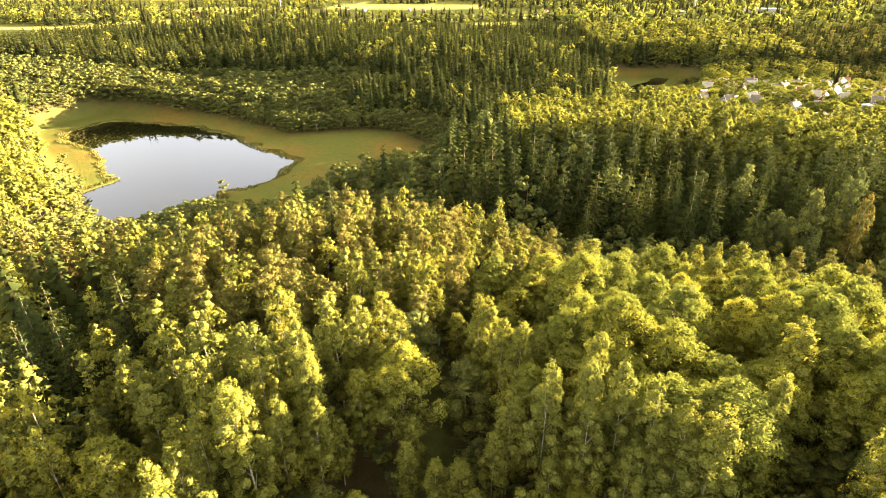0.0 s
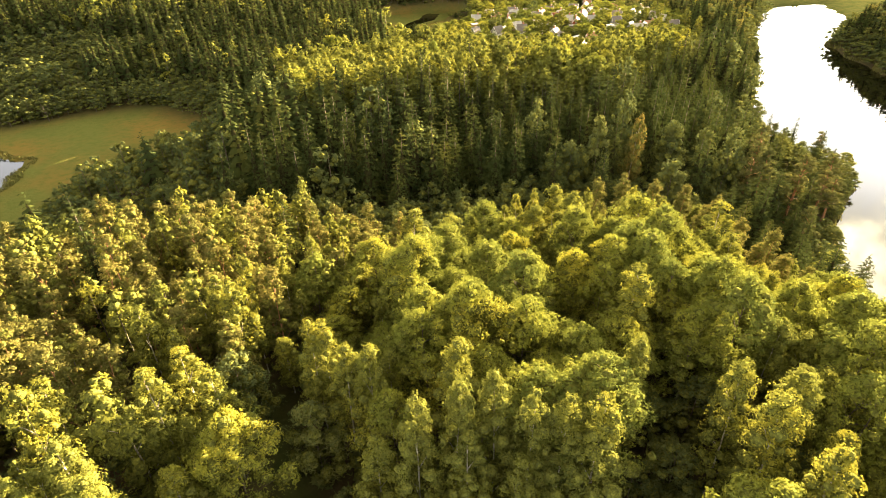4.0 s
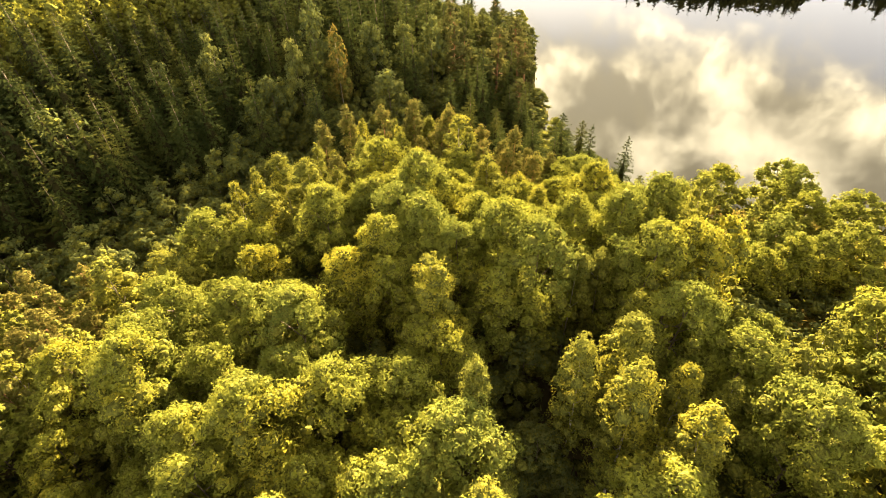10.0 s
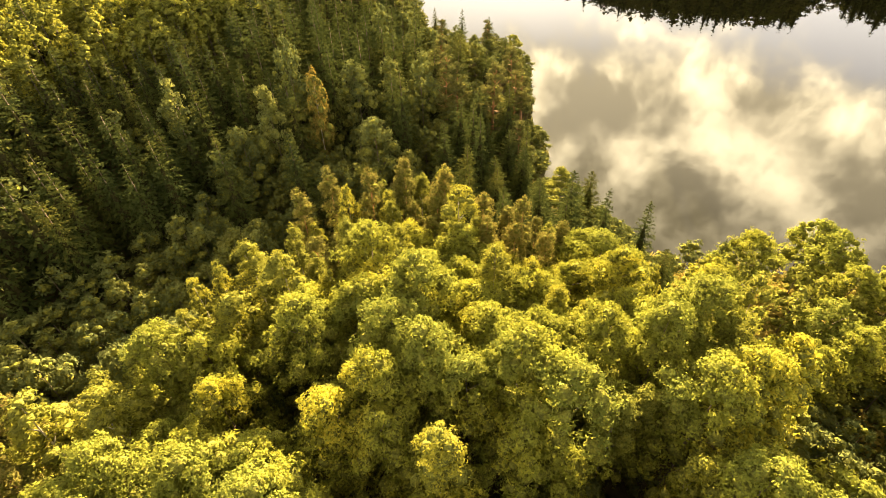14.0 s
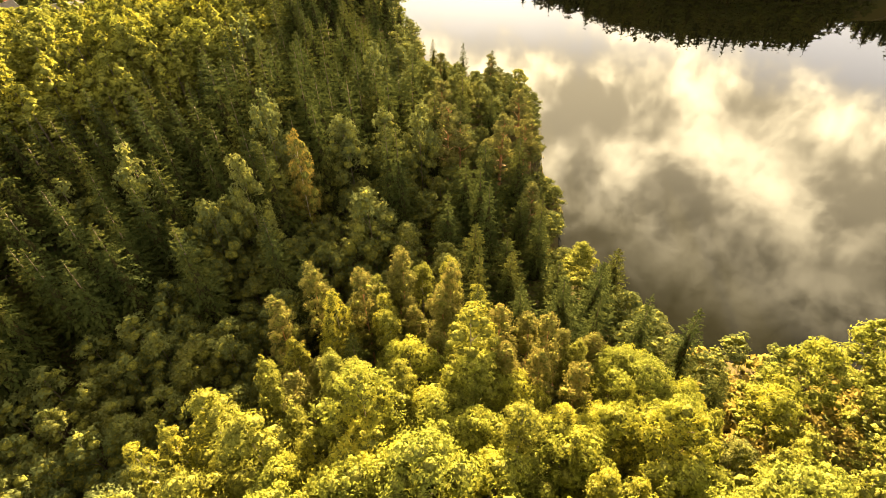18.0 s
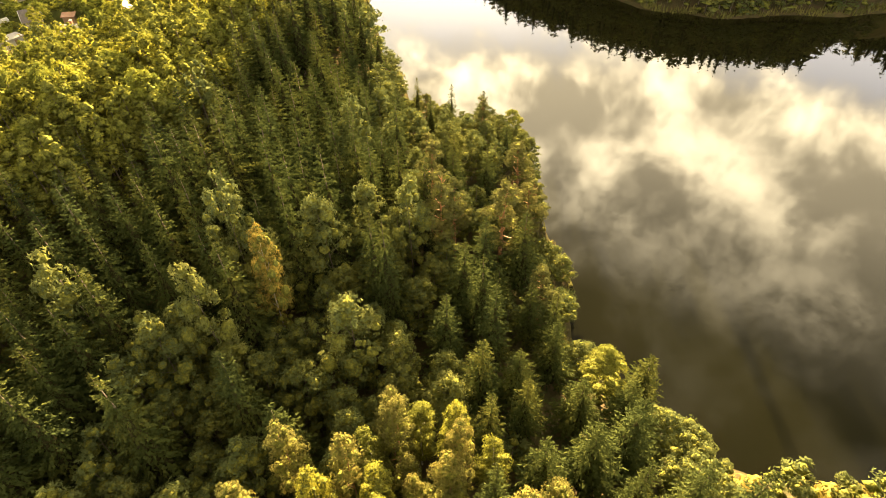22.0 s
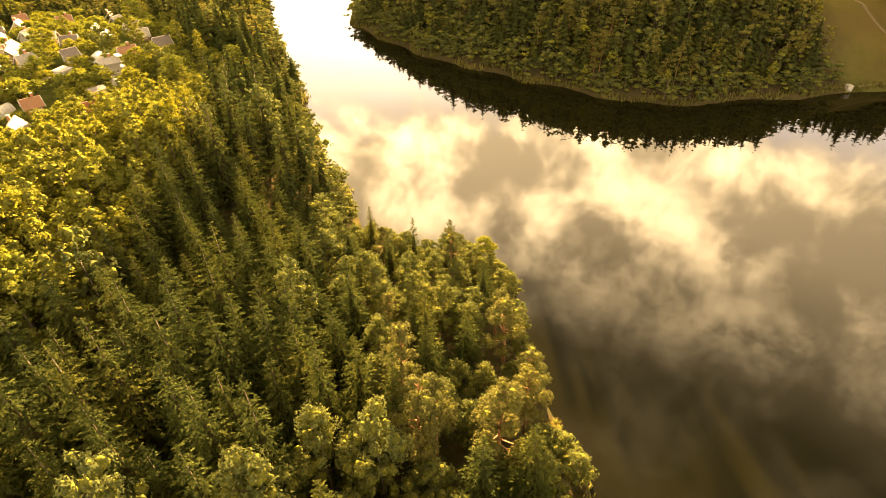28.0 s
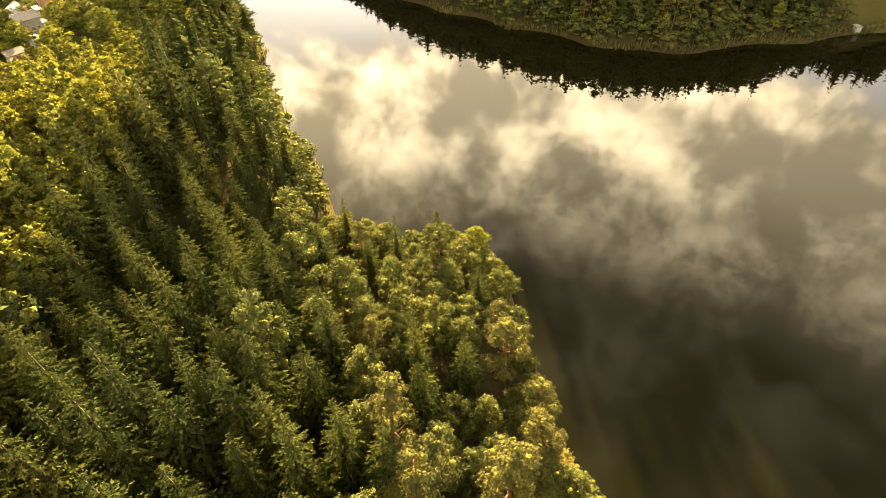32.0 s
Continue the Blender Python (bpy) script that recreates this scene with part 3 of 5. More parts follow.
def far_spruce(seed, height, radius, tiers):
    """A spire for the distance: tiers of single drooping boughs of uneven length round an added cone, coloured dark as
    inner shade.
    """
    r = np.random.default_rng(seed)
    trunk = tube([(0, 0, 0), (0, 0, height * 0.95)], [0.2, 0.04], 4)
    vs, fs = [], []
    for t in range(tiers):
        u = (t + 0.3) / tiers
        z0, rad = height * (0.12 + 0.87 * u), radius * ((1 - u) ** 0.8 * 0.98 + 0.06)
        n = max(4, int(9 * (1 - 0.5 * u)))
        for k in range(n):
            a = 2 * math.pi * (k + r.uniform(-0.35, 0.35)) / n + t * 0.9
            q, w = rad * r.uniform(0.6, 1.25), 2.6 * rad / n
            c, s, z = math.cos(a), math.sin(a), z0 + r.uniform(-0.4, 0.4) * height / tiers
            o, drop = len(vs), (0.62 - 0.6 * u) * q
            vs += [(0.1 * c, 0.1 * s, z + 0.35 * q), (0.62 * q * c - w * s, 0.62 * q * s + w * c, z - drop), (q * c, q * s, z - drop * r.uniform(0.8, 1.2)), (0.62 * q * c + w * s, 0.62 * q * s - w * c, z - drop)]
            fs += [(o, o + 1, o + 2), (o, o + 2, o + 3)]
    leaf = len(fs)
    # a plain dark cone in place of the shade round the trunk
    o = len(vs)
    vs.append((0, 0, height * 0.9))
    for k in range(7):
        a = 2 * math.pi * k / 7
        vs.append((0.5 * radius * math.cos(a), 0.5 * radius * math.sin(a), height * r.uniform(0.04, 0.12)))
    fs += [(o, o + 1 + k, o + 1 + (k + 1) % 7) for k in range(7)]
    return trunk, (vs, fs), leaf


def pine(seed, height, radius, leaves, size):
    """A bare red trunk, a few crooked limbs, and flat, separate pads of needles."""
    r = np.random.default_rng(seed)
    bend = r.normal(0, 0.03, 2) * height
    zs = np.linspace(0, 0.95, 7)
    axis = lambda z: (bend[0] * z * z, bend[1] * z * z, height * z)
    limbs = [tube([axis(z) for z in zs], [0.015 * height * (1.1 - z) for z in zs], 6)]
    cen, cr = [], []
    n = 22
    for k in range(n):
        u = (k + 0.5) / n
        z = 0.36 + 0.62 * u
        a = k * 2.4 + r.normal(0, 0.5)
        rr = radius * (0.95 - 0.8 * u ** 1.8) * r.uniform(0.35, 1.05)
        s = axis(z - 0.06)
        e = (s[0] + rr * math.cos(a), s[1] + rr * math.sin(a), height * z)
        limbs.append(tube([s, ((s[0] + e[0]) / 2, (s[1] + e[1]) / 2, (s[2] + e[2]) / 2 - 0.1), e], [0.005 * height, 0.004 * height, 0.002 * height], 4))
        cen.append(e)
        cr.append(radius * r.uniform(0.22, 0.42) * (1 - 0.25 * u))
    cen, cr = np.array(cen), np.array(cr)
    pos, tip, face = tufted(r, cen, cr, cr ** 2, leaves, size, 0.6, 0.0)
    leaf = sprays(r, pos, tip, size, face)
    return branched(limbs), merged([leaf] + cores(r, cen, cr * 0.8, 0.55, leaves > 1000)), len(leaf[1])


# each kind: category, label, crown and bark materials, height of the model, builder(seed, detail)
KINDS = {
    "birch": ("slender silver birch with yellowing leaves in dense wood", LEAF_BIRCH, BARK_BIRCH, 17.0,
              lambda s, d: leafy(s, 17, 1.85, 0.2, (12, 18, 30, 44, 8)[d], (330, 640, 2700, 6800, 140)[d], (0.36, 0.255, 0.145, 0.088, 0.55)[d], "oval", 0.4, 0.95, 1.35)),
    "broad_tree": ("broad round-crowned green deciduous tree in dense wood", LEAF_BROAD, BARK_DARK, 17.0,
                   lambda s, d: leafy(s, 17, 3.9, 0.25, (18, 30, 52, 80, 14)[d], (450, 1200, 4600, 12500, 170)[d], (0.52, 0.36, 0.185, 0.108, 0.8)[d], "dome", 0.0, 0.85, 0.92)),
    "spruce": ("dark green Norway spruce with drooping boughs", LEAF_SPRUCE, BARK_DARK, 19.0,
               lambda s, d: far_spruce(s, 19, 2.7, 14 if d == 0 else 9) if d in (0, 4) else spruce(s, 19, 3.1, (0, 20, 25, 31)[d], (0, 8, 10, 11)[d], (0, 6, 9, 17)[d])),
    "pine": ("Scots pine with reddish trunk and sunlit olive needles", LEAF_OLD_PINE, BARK_PINE, 17.0,
             lambda s, d: pine(s, 17, 2.6, (260, 700, 2400, 6000, 120)[d], (0.55, 0.35, 0.20, 0.125, 0.8)[d])),
    "alder": ("grey-green alder in the shaded hollow", LEAF_ALDER, BARK_DARK, 12.0,
              lambda s, d: leafy(s, 12, 2.7, 0.15, (10, 16, 28, 42, 7)[d], (220, 600, 1900, 3800, 130)[d], (0.43, 0.3, 0.19, 0.13, 0.6)[d], "oval", 0.15)),
    "willow_bush": ("low golden willow bush on the shore", LEAF_GOLD, BARK_DARK, 5.0,
                    lambda s, d: leafy(s, 5, 2.1, 0.05, (6, 8, 12, 16, 6)[d], (140, 300, 800, 1500, 80)[d], (0.5, 0.36, 0.23, 0.16, 0.6)[d], "dome", 0.1)),
}
KINDS["golden_birch"] = ("tall birch with ochre and rust autumn leaves", LEAF_OCHRE, BARK_BIRCH, 17.0, KINDS["birch"][4])
KINDS["young_pine"] = ("slender young Scots pine with olive-gold needles", LEAF_PINE, BARK_PINE, 17.0,
                       lambda s, d: leafy(s, 17, 2.0, 0.3, (12, 18, 34, 48, 8)[d], (330, 700, 2400, 5200, 120)[d], (0.40, 0.27, 0.15, 0.1, 0.6)[d], "spire", 0.0, 0.75, 1.15))
KINDS["fruit_tree"] = ("small round garden tree among the cottages", LEAF_BROAD, BARK_DARK, 5.0,
                       lambda s, d: leafy(s, 5, 2.2, 0.2, 12, (160, 240, 800, 900, 120)[d], (0.45, 0.36, 0.20, 0.18, 0.5)[d], "dome"))
VARIANTS = 5
model = {}
for kind, (label, leaf, wood, tall, build) in KINDS.items():
    for v in range(VARIANTS):
        for d in range(5):
            (tv, tf), (cv, cf), leaf_count = build(100 * v + 17 * d + len(kind), d)
            model[kind, v, d] = (np.asarray(tv, float), np.asarray(tf, int), np.asarray(cv, float), np.asarray(cf, int), leaf_count)
shared = {}


def tree_mesh(kind, v, d):
    if (kind, v, d) not in shared:
        tv, tf, cv, cf, n = model[kind, v, d]
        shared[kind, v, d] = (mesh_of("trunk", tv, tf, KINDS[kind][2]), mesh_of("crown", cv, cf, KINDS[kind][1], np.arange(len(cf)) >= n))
    return shared[kind, v, d]


def plant(kind, x, y, z, tall, wide, turn, d, label=""):
    """One tree as a thing: an empty at its foot, its trunk and its crown."""
    v = int(rng.integers(VARIANTS))
    trunk, crown = tree_mesh(kind, v, d)
    ob = tagged(new(kind), label or KINDS[kind][0], kind.replace("_", " "), "forest " + kind.replace("_", " ") + "s")
    k = tall / KINDS[kind][3]
    ob.matrix_basis = Matrix.LocRotScale((x, y, z), Euler((0, 0, turn)), ((0.5 + 0.5 * k) * wide, (0.5 + 0.5 * k) * wide, k))
    for name, me in (("trunk", trunk), ("crown", crown)):
        p = new(name, me)
        p.parent = ob
    return ob


RAVINE = [(43, 68), (35, 60), (31, 53), (28, 47), (25, 43)]


def ravine(x, y):
    return min(math.hypot(x - a, y - b) for a, b in RAVINE)


def species(x, y, u, shore, fringe):
    """What grows where, and how tall as a share of its usual height; u in 0..1 picks within the mix."""
    def mix(*pairs):
        t = 0
        for name, share in pairs:
            t += share
            if u < t:
                return name
        return pairs[-1][0]
    if shore > -5 and u < 0.75:
        return ("alder" if x > 110 or x < 60 or u < 0.45 else "willow_bush"), (0.85 if x > 205 else 0.62)
    if fringe > 0.25 and x < 60:
        return "alder", 0.42 + 0.2 * u
    if -90 < x < -32 and 90 < y < 130:
        return "alder", 0.55
    if x < -40 and 226 < y < 290:
        return "alder", 0.5 + 0.35 * u
    if x > 205:
        return mix(("spruce", 0.48), ("young_pine", 0.2), ("alder", 0.29), ("birch", 0.03)), (0.76 if y < 110 else 0.64) * (0.86 + 0.28 * (u * 7.3 % 1))
    if x < -95 and y < 200:
        return mix(("birch", 0.85), ("pine", 0.15)), 1.0
    if x > 100 and y > 240:
        return mix(("birch", 0.45), ("alder", 0.4), ("spruce", 0.15)), 0.9
    if (y > 208 and x < 92) or y > 250 or x < -130:
        return mix(("spruce", 0.8), ("birch", 0.02), ("alder", 0.18)), 0.86
    brow = 70 + 22 * min(1.0, max(0.0, (24 - x) / 14))
    foot = 95 - 0.22 * (x - 37) if x > 20 else 101
    if y < brow:
        if ravine(x, y) < 3.6:
            return "alder", 0.75
        if x > 68 and y > 32:
            return mix(("spruce", 0.93), ("alder", 0.07)), 0.95
        if x > 59 and y > 44 or (x > 48 and y > 63):
            return mix(("young_pine", 0.58), ("birch", 0.34), ("spruce", 0.08)), 1.0
        if x > 66:
            return mix(("willow_bush", 0.45), ("birch", 0.2), ("broad_tree", 0.2), ("alder", 0.15)), 0.85
        if x > 44 and y > 55 or (x > 24 and y > 64):
            return mix(("birch", 0.75), ("broad_tree", 0.25)), 0.86
        if x < -38 and y < 80:
            return mix(("spruce", 0.8), ("birch", 0.2)), 0.95
        if y > 64 or (y > 52 and x < 2):
            return mix(("young_pine", 0.62), ("spruce", 0.08), ("birch", 0.30)), 1.0
        if x < 6:
            return ("birch", 1.05) if u < 0.5 else ("alder", 0.85) if u < 0.94 else ("broad_tree", 0.85)
        if y < 35 or (x > 36 and y < 26):
            return ("birch", 1.0) if u < (0.2 if x > 30 and y < 20 else 0.36) else ("broad_tree", 0.8) if u < 0.46 else ("alder", 0.85)
        return mix(("broad_tree", 0.94), ("birch", 0.06)), 1.0
    if x < -60:
        return mix(("birch", 0.82), ("alder", 0.16), ("pine", 0.02)), 0.9
    if y < foot:
        return mix(("alder", 0.93), ("spruce", 0.07)), 0.9
    if x < 0 and y < 175:
        return mix(("alder", 0.9), ("spruce", 0.1)), 0.9
    if y > 120 + 0.5 * max(0, x - 95) + 0.3 * max(0, 75 - x) and x > 20 and y < 215 and x - 0.72 * y < 42:
        return mix(("birch", 0.88), ("broad_tree", 0.08), ("spruce", 0.04)), 1.0
    if x > 112 and y < 106:
        return mix(("alder", 0.52), ("spruce", 0.44), ("pine", 0.04)), 0.9
    if x > 92 and y < 90:
        return mix(("pine", 0.2), ("spruce", 0.5), ("alder", 0.3)), 1.0
    if 70 < x < 98 and y < 84:
        return mix(("alder", 0.5), ("spruce", 0.35), ("birch", 0.15)), 1.35
    return ("alder", 1.45) if u > (0.96 if y > 94 or x < 58 else 0.8) else ("spruce", 1.0)


SPACE = {"young_pine": 2.4, "golden_birch": 2.8, "birch": 2.2, "broad_tree": 3.6, "spruce": 3.8, "pine": 3.0, "alder": 3.0, "willow_bush": 2.1, "fruit_tree": 4.4}
TALL = {"young_pine": 16.0, "golden_birch": 16.0, "birch": 16.0, "broad_tree": 16.0, "spruce": 19.0, "pine": 16.0, "alder": 11.0, "willow_bush": 4.0, "fruit_tree": 5.0}

# trees that stand out, with the height of their tops above the lake and their breadth
BIRCH_CREST = [("birch", 13.4, 38, 31.1, 1.07), ("birch", 14.5, 33.3, 31.3, 0.9), ("birch", 11.4, 33.9, 31, 0.82), ("birch", 16.1, 31.1, 31.2, 0.82), ("birch", 18.2, 30.2, 30.6, 0.98), ("birch", 20, 28.7, 31.3, 1.07), ("birch", 4.7, 46.4, 29.1, 0.9), ("birch", 7.4, 41.7, 29.6, 0.9), ("birch", 8.5, 33.9, 31.1, 0.9), ("birch", 3.7, 46.4, 29.3, 0.82), ("birch", -4.3, 44.8, 28.7, 1.07), ("birch", 31.4, 23.7, 30.7, 1.07), ("birch", 34.8, 25.8, 29.8, 1.11), ("birch", 30.8, 19.6, 30.6, 1.07), ("birch", 32.3, 27.7, 29.9, 0.9), ("birch", 32.6, 40.5, 30.6, 1.23)]
BIRCH_WEST = [("birch", -22, 41, 31.5, 0.98), ("birch", -31.5, 49.5, 27, 0.98), ("birch", -20.7, 37.3, 29.6, 0.98), ("birch", -15.8, 31.9, 30.5, 1.15), ("birch", -26, 36.3, 26.8, 1.07), ("birch", -16.1, 37.6, 31.9, 0.98), ("birch", -12.8, 38.7, 31.5, 0.98), ("birch", -11.6, 36.8, 29.3, 0.98), ("birch", -6.3, 48, 28.8, 1.07), ("birch", -16.7, 45.5, 30.9, 0.9), ("birch", -10.5, 44, 32, 0.98), ("birch", -158, 264, 16, 1.31)]
BROAD_HILL = [("broad_tree", 23, 32.6, 30.5, 1.22), ("broad_tree", 25.2, 47.8, 29.8, 1.1), ("broad_tree", 17, 44, 31, 1.1), ("broad_tree", 21.1, 40.9, 29.7, 1.1), ("broad_tree", 15.3, 54.7, 30.1, 1.1), ("broad_tree", 18, 57, 28.6, 1), ("broad_tree", 21.4, 59.2, 27.4, 1.1), ("broad_tree", 30.8, 66.7, 24.9, 1.05), ("broad_tree", 29.8, 58, 24.9, 1), ("broad_tree", 38.7, 45.7, 29.8, 1.1), ("broad_tree", 45.2, 50.6, 29.1, 1.15), ("broad_tree", 36.1, 47.6, 29.2, 1), ("broad_tree", 37.6, 56.6, 27.7, 1), ("broad_tree", 42.2, 40.1, 29.6, 1.1), ("broad_tree", 41.3, 35.5, 30.3, 1.15), ("broad_tree", 50.6, 31.5, 28.2, 1.15), ("broad_tree", 54.6, 29.1, 27.9, 1.1)]
BROAD_EAST = [("broad_tree", 45.4, 27.4, 29.6, 1.05), ("broad_tree", 49, 24.7, 28.3, 1.05), ("broad_tree", 41.5, 23.5, 29.2, 1.1), ("broad_tree", 45.4, 18.1, 24.9, 1), ("broad_tree", 36.4, 13.5, 29.6, 1.05), ("birch", 52.4, 46.8, 25.4, 1.3), ("broad_tree", 59, 36.9, 24.2, 1), ("broad_tree", 47.6, 57.6, 26.6, 1.05), ("birch", 55.9, 45.2, 21.4, 1.2), ("broad_tree", 65.2, 15.9, 18.5, 0.9), ("broad_tree", 77.8, 25.4, 16.3, 1), ("birch", 24.6, 65.2, 25.1, 1.4), ("birch", 21.1, 69.5, 24.2, 1.5), ("birch", 37, 65, 24, 1.5), ("birch", 42, 63.4, 26, 1.4), ("birch", 41.8, 67.6, 24.5, 1.3), ("birch", 59, 54.3, 24.7, 1.4)]
PINE_SPUR = [("young_pine", 17.3, 78.6, 21.6, 1), ("young_pine", 58.5, 72.3, 21, 1), ("young_pine", 60, 67.3, 22.4, 1), ("young_pine", 53.1, 72.2, 21.7, 1), ("young_pine", 65, 66.1, 20.7, 1), ("young_pine", 66.2, 67.7, 19.8, 1), ("young_pine", 65.4, 60.4, 21.6, 0.9), ("young_pine", 63.4, 48.9, 22.6, 1), ("spruce", 70.4, 59.5, 19, 0.9), ("spruce", 63.7, 56.2, 21.7, 0.85), ("spruce", 72.2, 42, 20.1, 0.9), ("spruce", 74.4, 37.6, 18.6, 0.9), ("spruce", 72.9, 33.3, 12.7, 0.8), ("spruce", 79.5, 28.5, 12.5, 0.8), ("spruce", 88, 59.2, 15.3, 0.75), ("birch", 85.3, 51.8, 11.5, 1.5), ("spruce", 70.2, 46.2, 19.8, 0.8), ("young_pine", 59.6, 50.8, 22, 0.9)]
SLOPE = [("alder", 66.3, 89.6, 24.4, 0.75), ("golden_birch", 73.6, 88, 24.4, 0.8), ("spruce", 54.3, 86.1, 24.7, 1.1), ("spruce", 61.5, 81.4, 21.8, 1.1), ("spruce", 86.4, 88.8, 25.9, 1.15), ("spruce", 84.9, 93.2, 25.9, 1.1), ("spruce", 86, 104.6, 27.4, 1.1), ("spruce", 82.2, 103.6, 28.5, 1.1), ("spruce", 67.6, 108.8, 26.8, 1.0), ("alder", 76.6, 95.4, 26.6, 0.8), ("spruce", 83, 80.4, 22.2, 1), ("spruce", 82.4, 78.2, 22.6, 0.9), ("alder", 91.1, 80.4, 21.2, 0.8), ("pine", 95.7, 78.5, 19.5, 1.2), ("spruce", 94.4, 88, 23.5, 1.1), ("alder", 83.4, 87.6, 21.3, 1.1), ("alder", 73.1, 76.6, 19.4, 1.2), ("spruce", 82.9, 64.6, 18.6, 0.95)]
SHORE = [("pine", 100, 71.2, 17.8, 1.35), ("pine", 110.6, 70.2, 11.3, 1.3), ("pine", 116.4, 75.2, 13.4, 1.4), ("pine", 120.8, 77.8, 9.8, 1.2), ("pine", 105.5, 69.4, 14, 1.2), ("broad_tree", 136.3, 84.4, 6.6, 0.85), ("alder", 128.5, 79.5, 7.4, 0.8), ("spruce", 127.6, 93.3, 14, 0.8), ("pine", 129.8, 88, 11.4, 1), ("alder", 114.6, 91.7, 12.5, 1.1), ("spruce", 110.2, 86, 13.7, 0.9), ("spruce", 110.6, 84, 17, 1), ("spruce", 109.1, 93.3, 20, 1.05), ("spruce", 97.7, 85.8, 21.1, 1.05), ("spruce", 97, 81.3, 21, 1), ("pine", 98.5, 77.7, 16.5, 1.1), ("pine", 92.5, 62.5, 12.5, 1.1), ("alder", 122, 86, 9.5, 1)]
UPPER = [("spruce", 100.6, 95.6, 22.3, 1.1), ("spruce", 96.8, 95.6, 23.8, 1.1), ("spruce", 103.9, 107, 25.2, 1.1), ("spruce", 89.9, 101.4, 26.7, 1.15), ("spruce", 99.9, 104.9, 25, 1.1), ("spruce", 94.2, 104.5, 25.8, 1.1), ("spruce", 97.6, 100.5, 21.6, 1.05), ("spruce", 96.5, 91.9, 22.2, 1), ("spruce", 131.5, 103, 11.5, 0.8)]
MARKED = BIRCH_CREST + BIRCH_WEST + BROAD_HILL + BROAD_EAST + PINE_SPUR + SLOPE + SHORE + UPPER


def canopy(x, y):
    """The height of the tops of the wood round a place, from the trees that stand out, and the distance to the nearest of them."""
    near = total = 0.0
    least = 1e9
    for kind, mx, my, top, wide in MARKED:
        if kind != "alder":
            d2 = (mx - x) ** 2 + (my - y) ** 2
            least = min(least, d2)
            w = 1 / (d2 + 6) ** 2
            near, total = near + w * top, total + w
    return near / total, math.sqrt(least)


class Taken:
    """A coarse grid of what stands where, to keep trees apart."""
    def __init__(self):
        self.cells = {}

    def free(self, x, y, r):
        i, j = int(x // 6), int(y // 6)
        for a in (i - 1, i, i + 1):
            for b in (j - 1, j, j + 1):
                for px, py, pr in self.cells.get((a, b), ()):
                    if (px - x) ** 2 + (py - y) ** 2 < ((r + pr) / 2) ** 2:
                        return False
        return True

    def add(self, x, y, r):
        self.cells.setdefault((int(x // 6), int(y // 6)), []).append((x, y, r))


def scatter(x1, y1, x2, y2, n, r):
    p = r.uniform((x1, y1), (x2, y2), (n, 2))
    return p[:, 0], p[:, 1]


taken = Taken()
trees = []
for kind, x, y, top, wide in MARKED:
    z = float(land(x, y))
    trees.append((kind, x, y, z, top - z, wide))
    taken.add(x, y, SPACE[kind] * wide)
xs, ys = scatter(-300, -30, 320, 440, 150000, rng)
us = rng.uniform(0, 1, len(xs))
open_land = np.maximum(np.maximum(marsh_mask(xs, ys), village_mask(xs, ys)), np.maximum(blob(xs, ys, -0.8, 45, 3.0, 11), blob(xs, ys, 276, 6, 28, 24)))
shores = wet(xs, ys)
fringes = np.maximum(marsh_mask(xs, ys - 11), marsh_mask(xs - 8, ys - 4))
wooded = (xs > 266) & (xs < 320) & (ys < -9 + (xs - 262) * 0.667)
keep = (shores < -0.6) & ((open_land < 0.5) | wooded) & (np.hypot(xs + 58, ys - 163) > 16)
hs = land(xs, ys)
for x, y, u, h, ok, wet_of, fringe in zip(xs, ys, us, hs, keep, shores, fringes):
    if not ok:
        continue
    kind, share = species(x, y, u, wet_of, fringe)
    far = math.hypot(x - 40, y - 50)
    s = SPACE[kind] * (1.0 if far < 110 else 0.9 if x > 205 or y > 208 else 1.1) * (0.62 if share < 0.7 else 1.0)
    if taken.free(x, y, s):
        taken.add(x, y, s)
        swell = noise.noise((x * 0.085, y * 0.085, 1.7)) + 0.5 * noise.noise((x * 0.2, y * 0.2, 5.0))
        t = TALL[kind] * rng.uniform(0.76, 1.12) * (min(1.1, max(0.58, 0.9 + 0.55 * swell)) if y < 78 and x < 68 else 1.0)
        t *= min(1.0, (0.9 if kind == "spruce" and x < 100 else 0.68) - wet_of / 40) * share
        if kind not in ("alder", "willow_bush"):
            top, gap = canopy(x, y)
            hold = min(1.0, max(0.0, (24 - gap) / 12))
            t = t * (1 - hold) + hold * min(1.25 * TALL[kind], max(0.5 * TALL[kind], top - h - 4.6 * rng.uniform(0.05, 1.0)))
        # a hollow among the pines, the young growth below the start, and the plots and banks towards the village
        t *= (0.66 if (x - 9) ** 2 + (y - 54) ** 2 < 55 else 1.0) * (0.6 if -10 < x < 25 and y < 38 - 0.62 * max(0.0, x) else 1.0)
        t *= max(0.15, 0.5 - max(0, y - 235) / 130) if 0.3 * y < x < 0.46 * y and 215 < y < 320 else 0.5 if 0.3 * y < x < 0.95 * y and 222 < y < 320 else 0.7 if 105 < x < 205 and 158 < y < 300 else 0.9 if 85 < x < 205 and 146 < y < 300 else 1
        trees.append((kind, x, y, h, t, rng.uniform(0.85, 1.2) * (0.85 if kind == "birch" and y < 110 else 1.12 if kind == "birch" and y < 215 else 1.0) * (1.25 if x > 205 or y > 240 or kind == "willow_bush" else 1.08 if kind == "broad_tree" else 1.16 if kind == "spruce" else 1.0)))


def reach(x, y):
    """Distance to the line along which the place is crossed."""
    return min(math.hypot(x - px, y - py) for px, py in ((0, 15), (15, 30), (35, 45), (55, 58), (80, 72), (110, 85)))


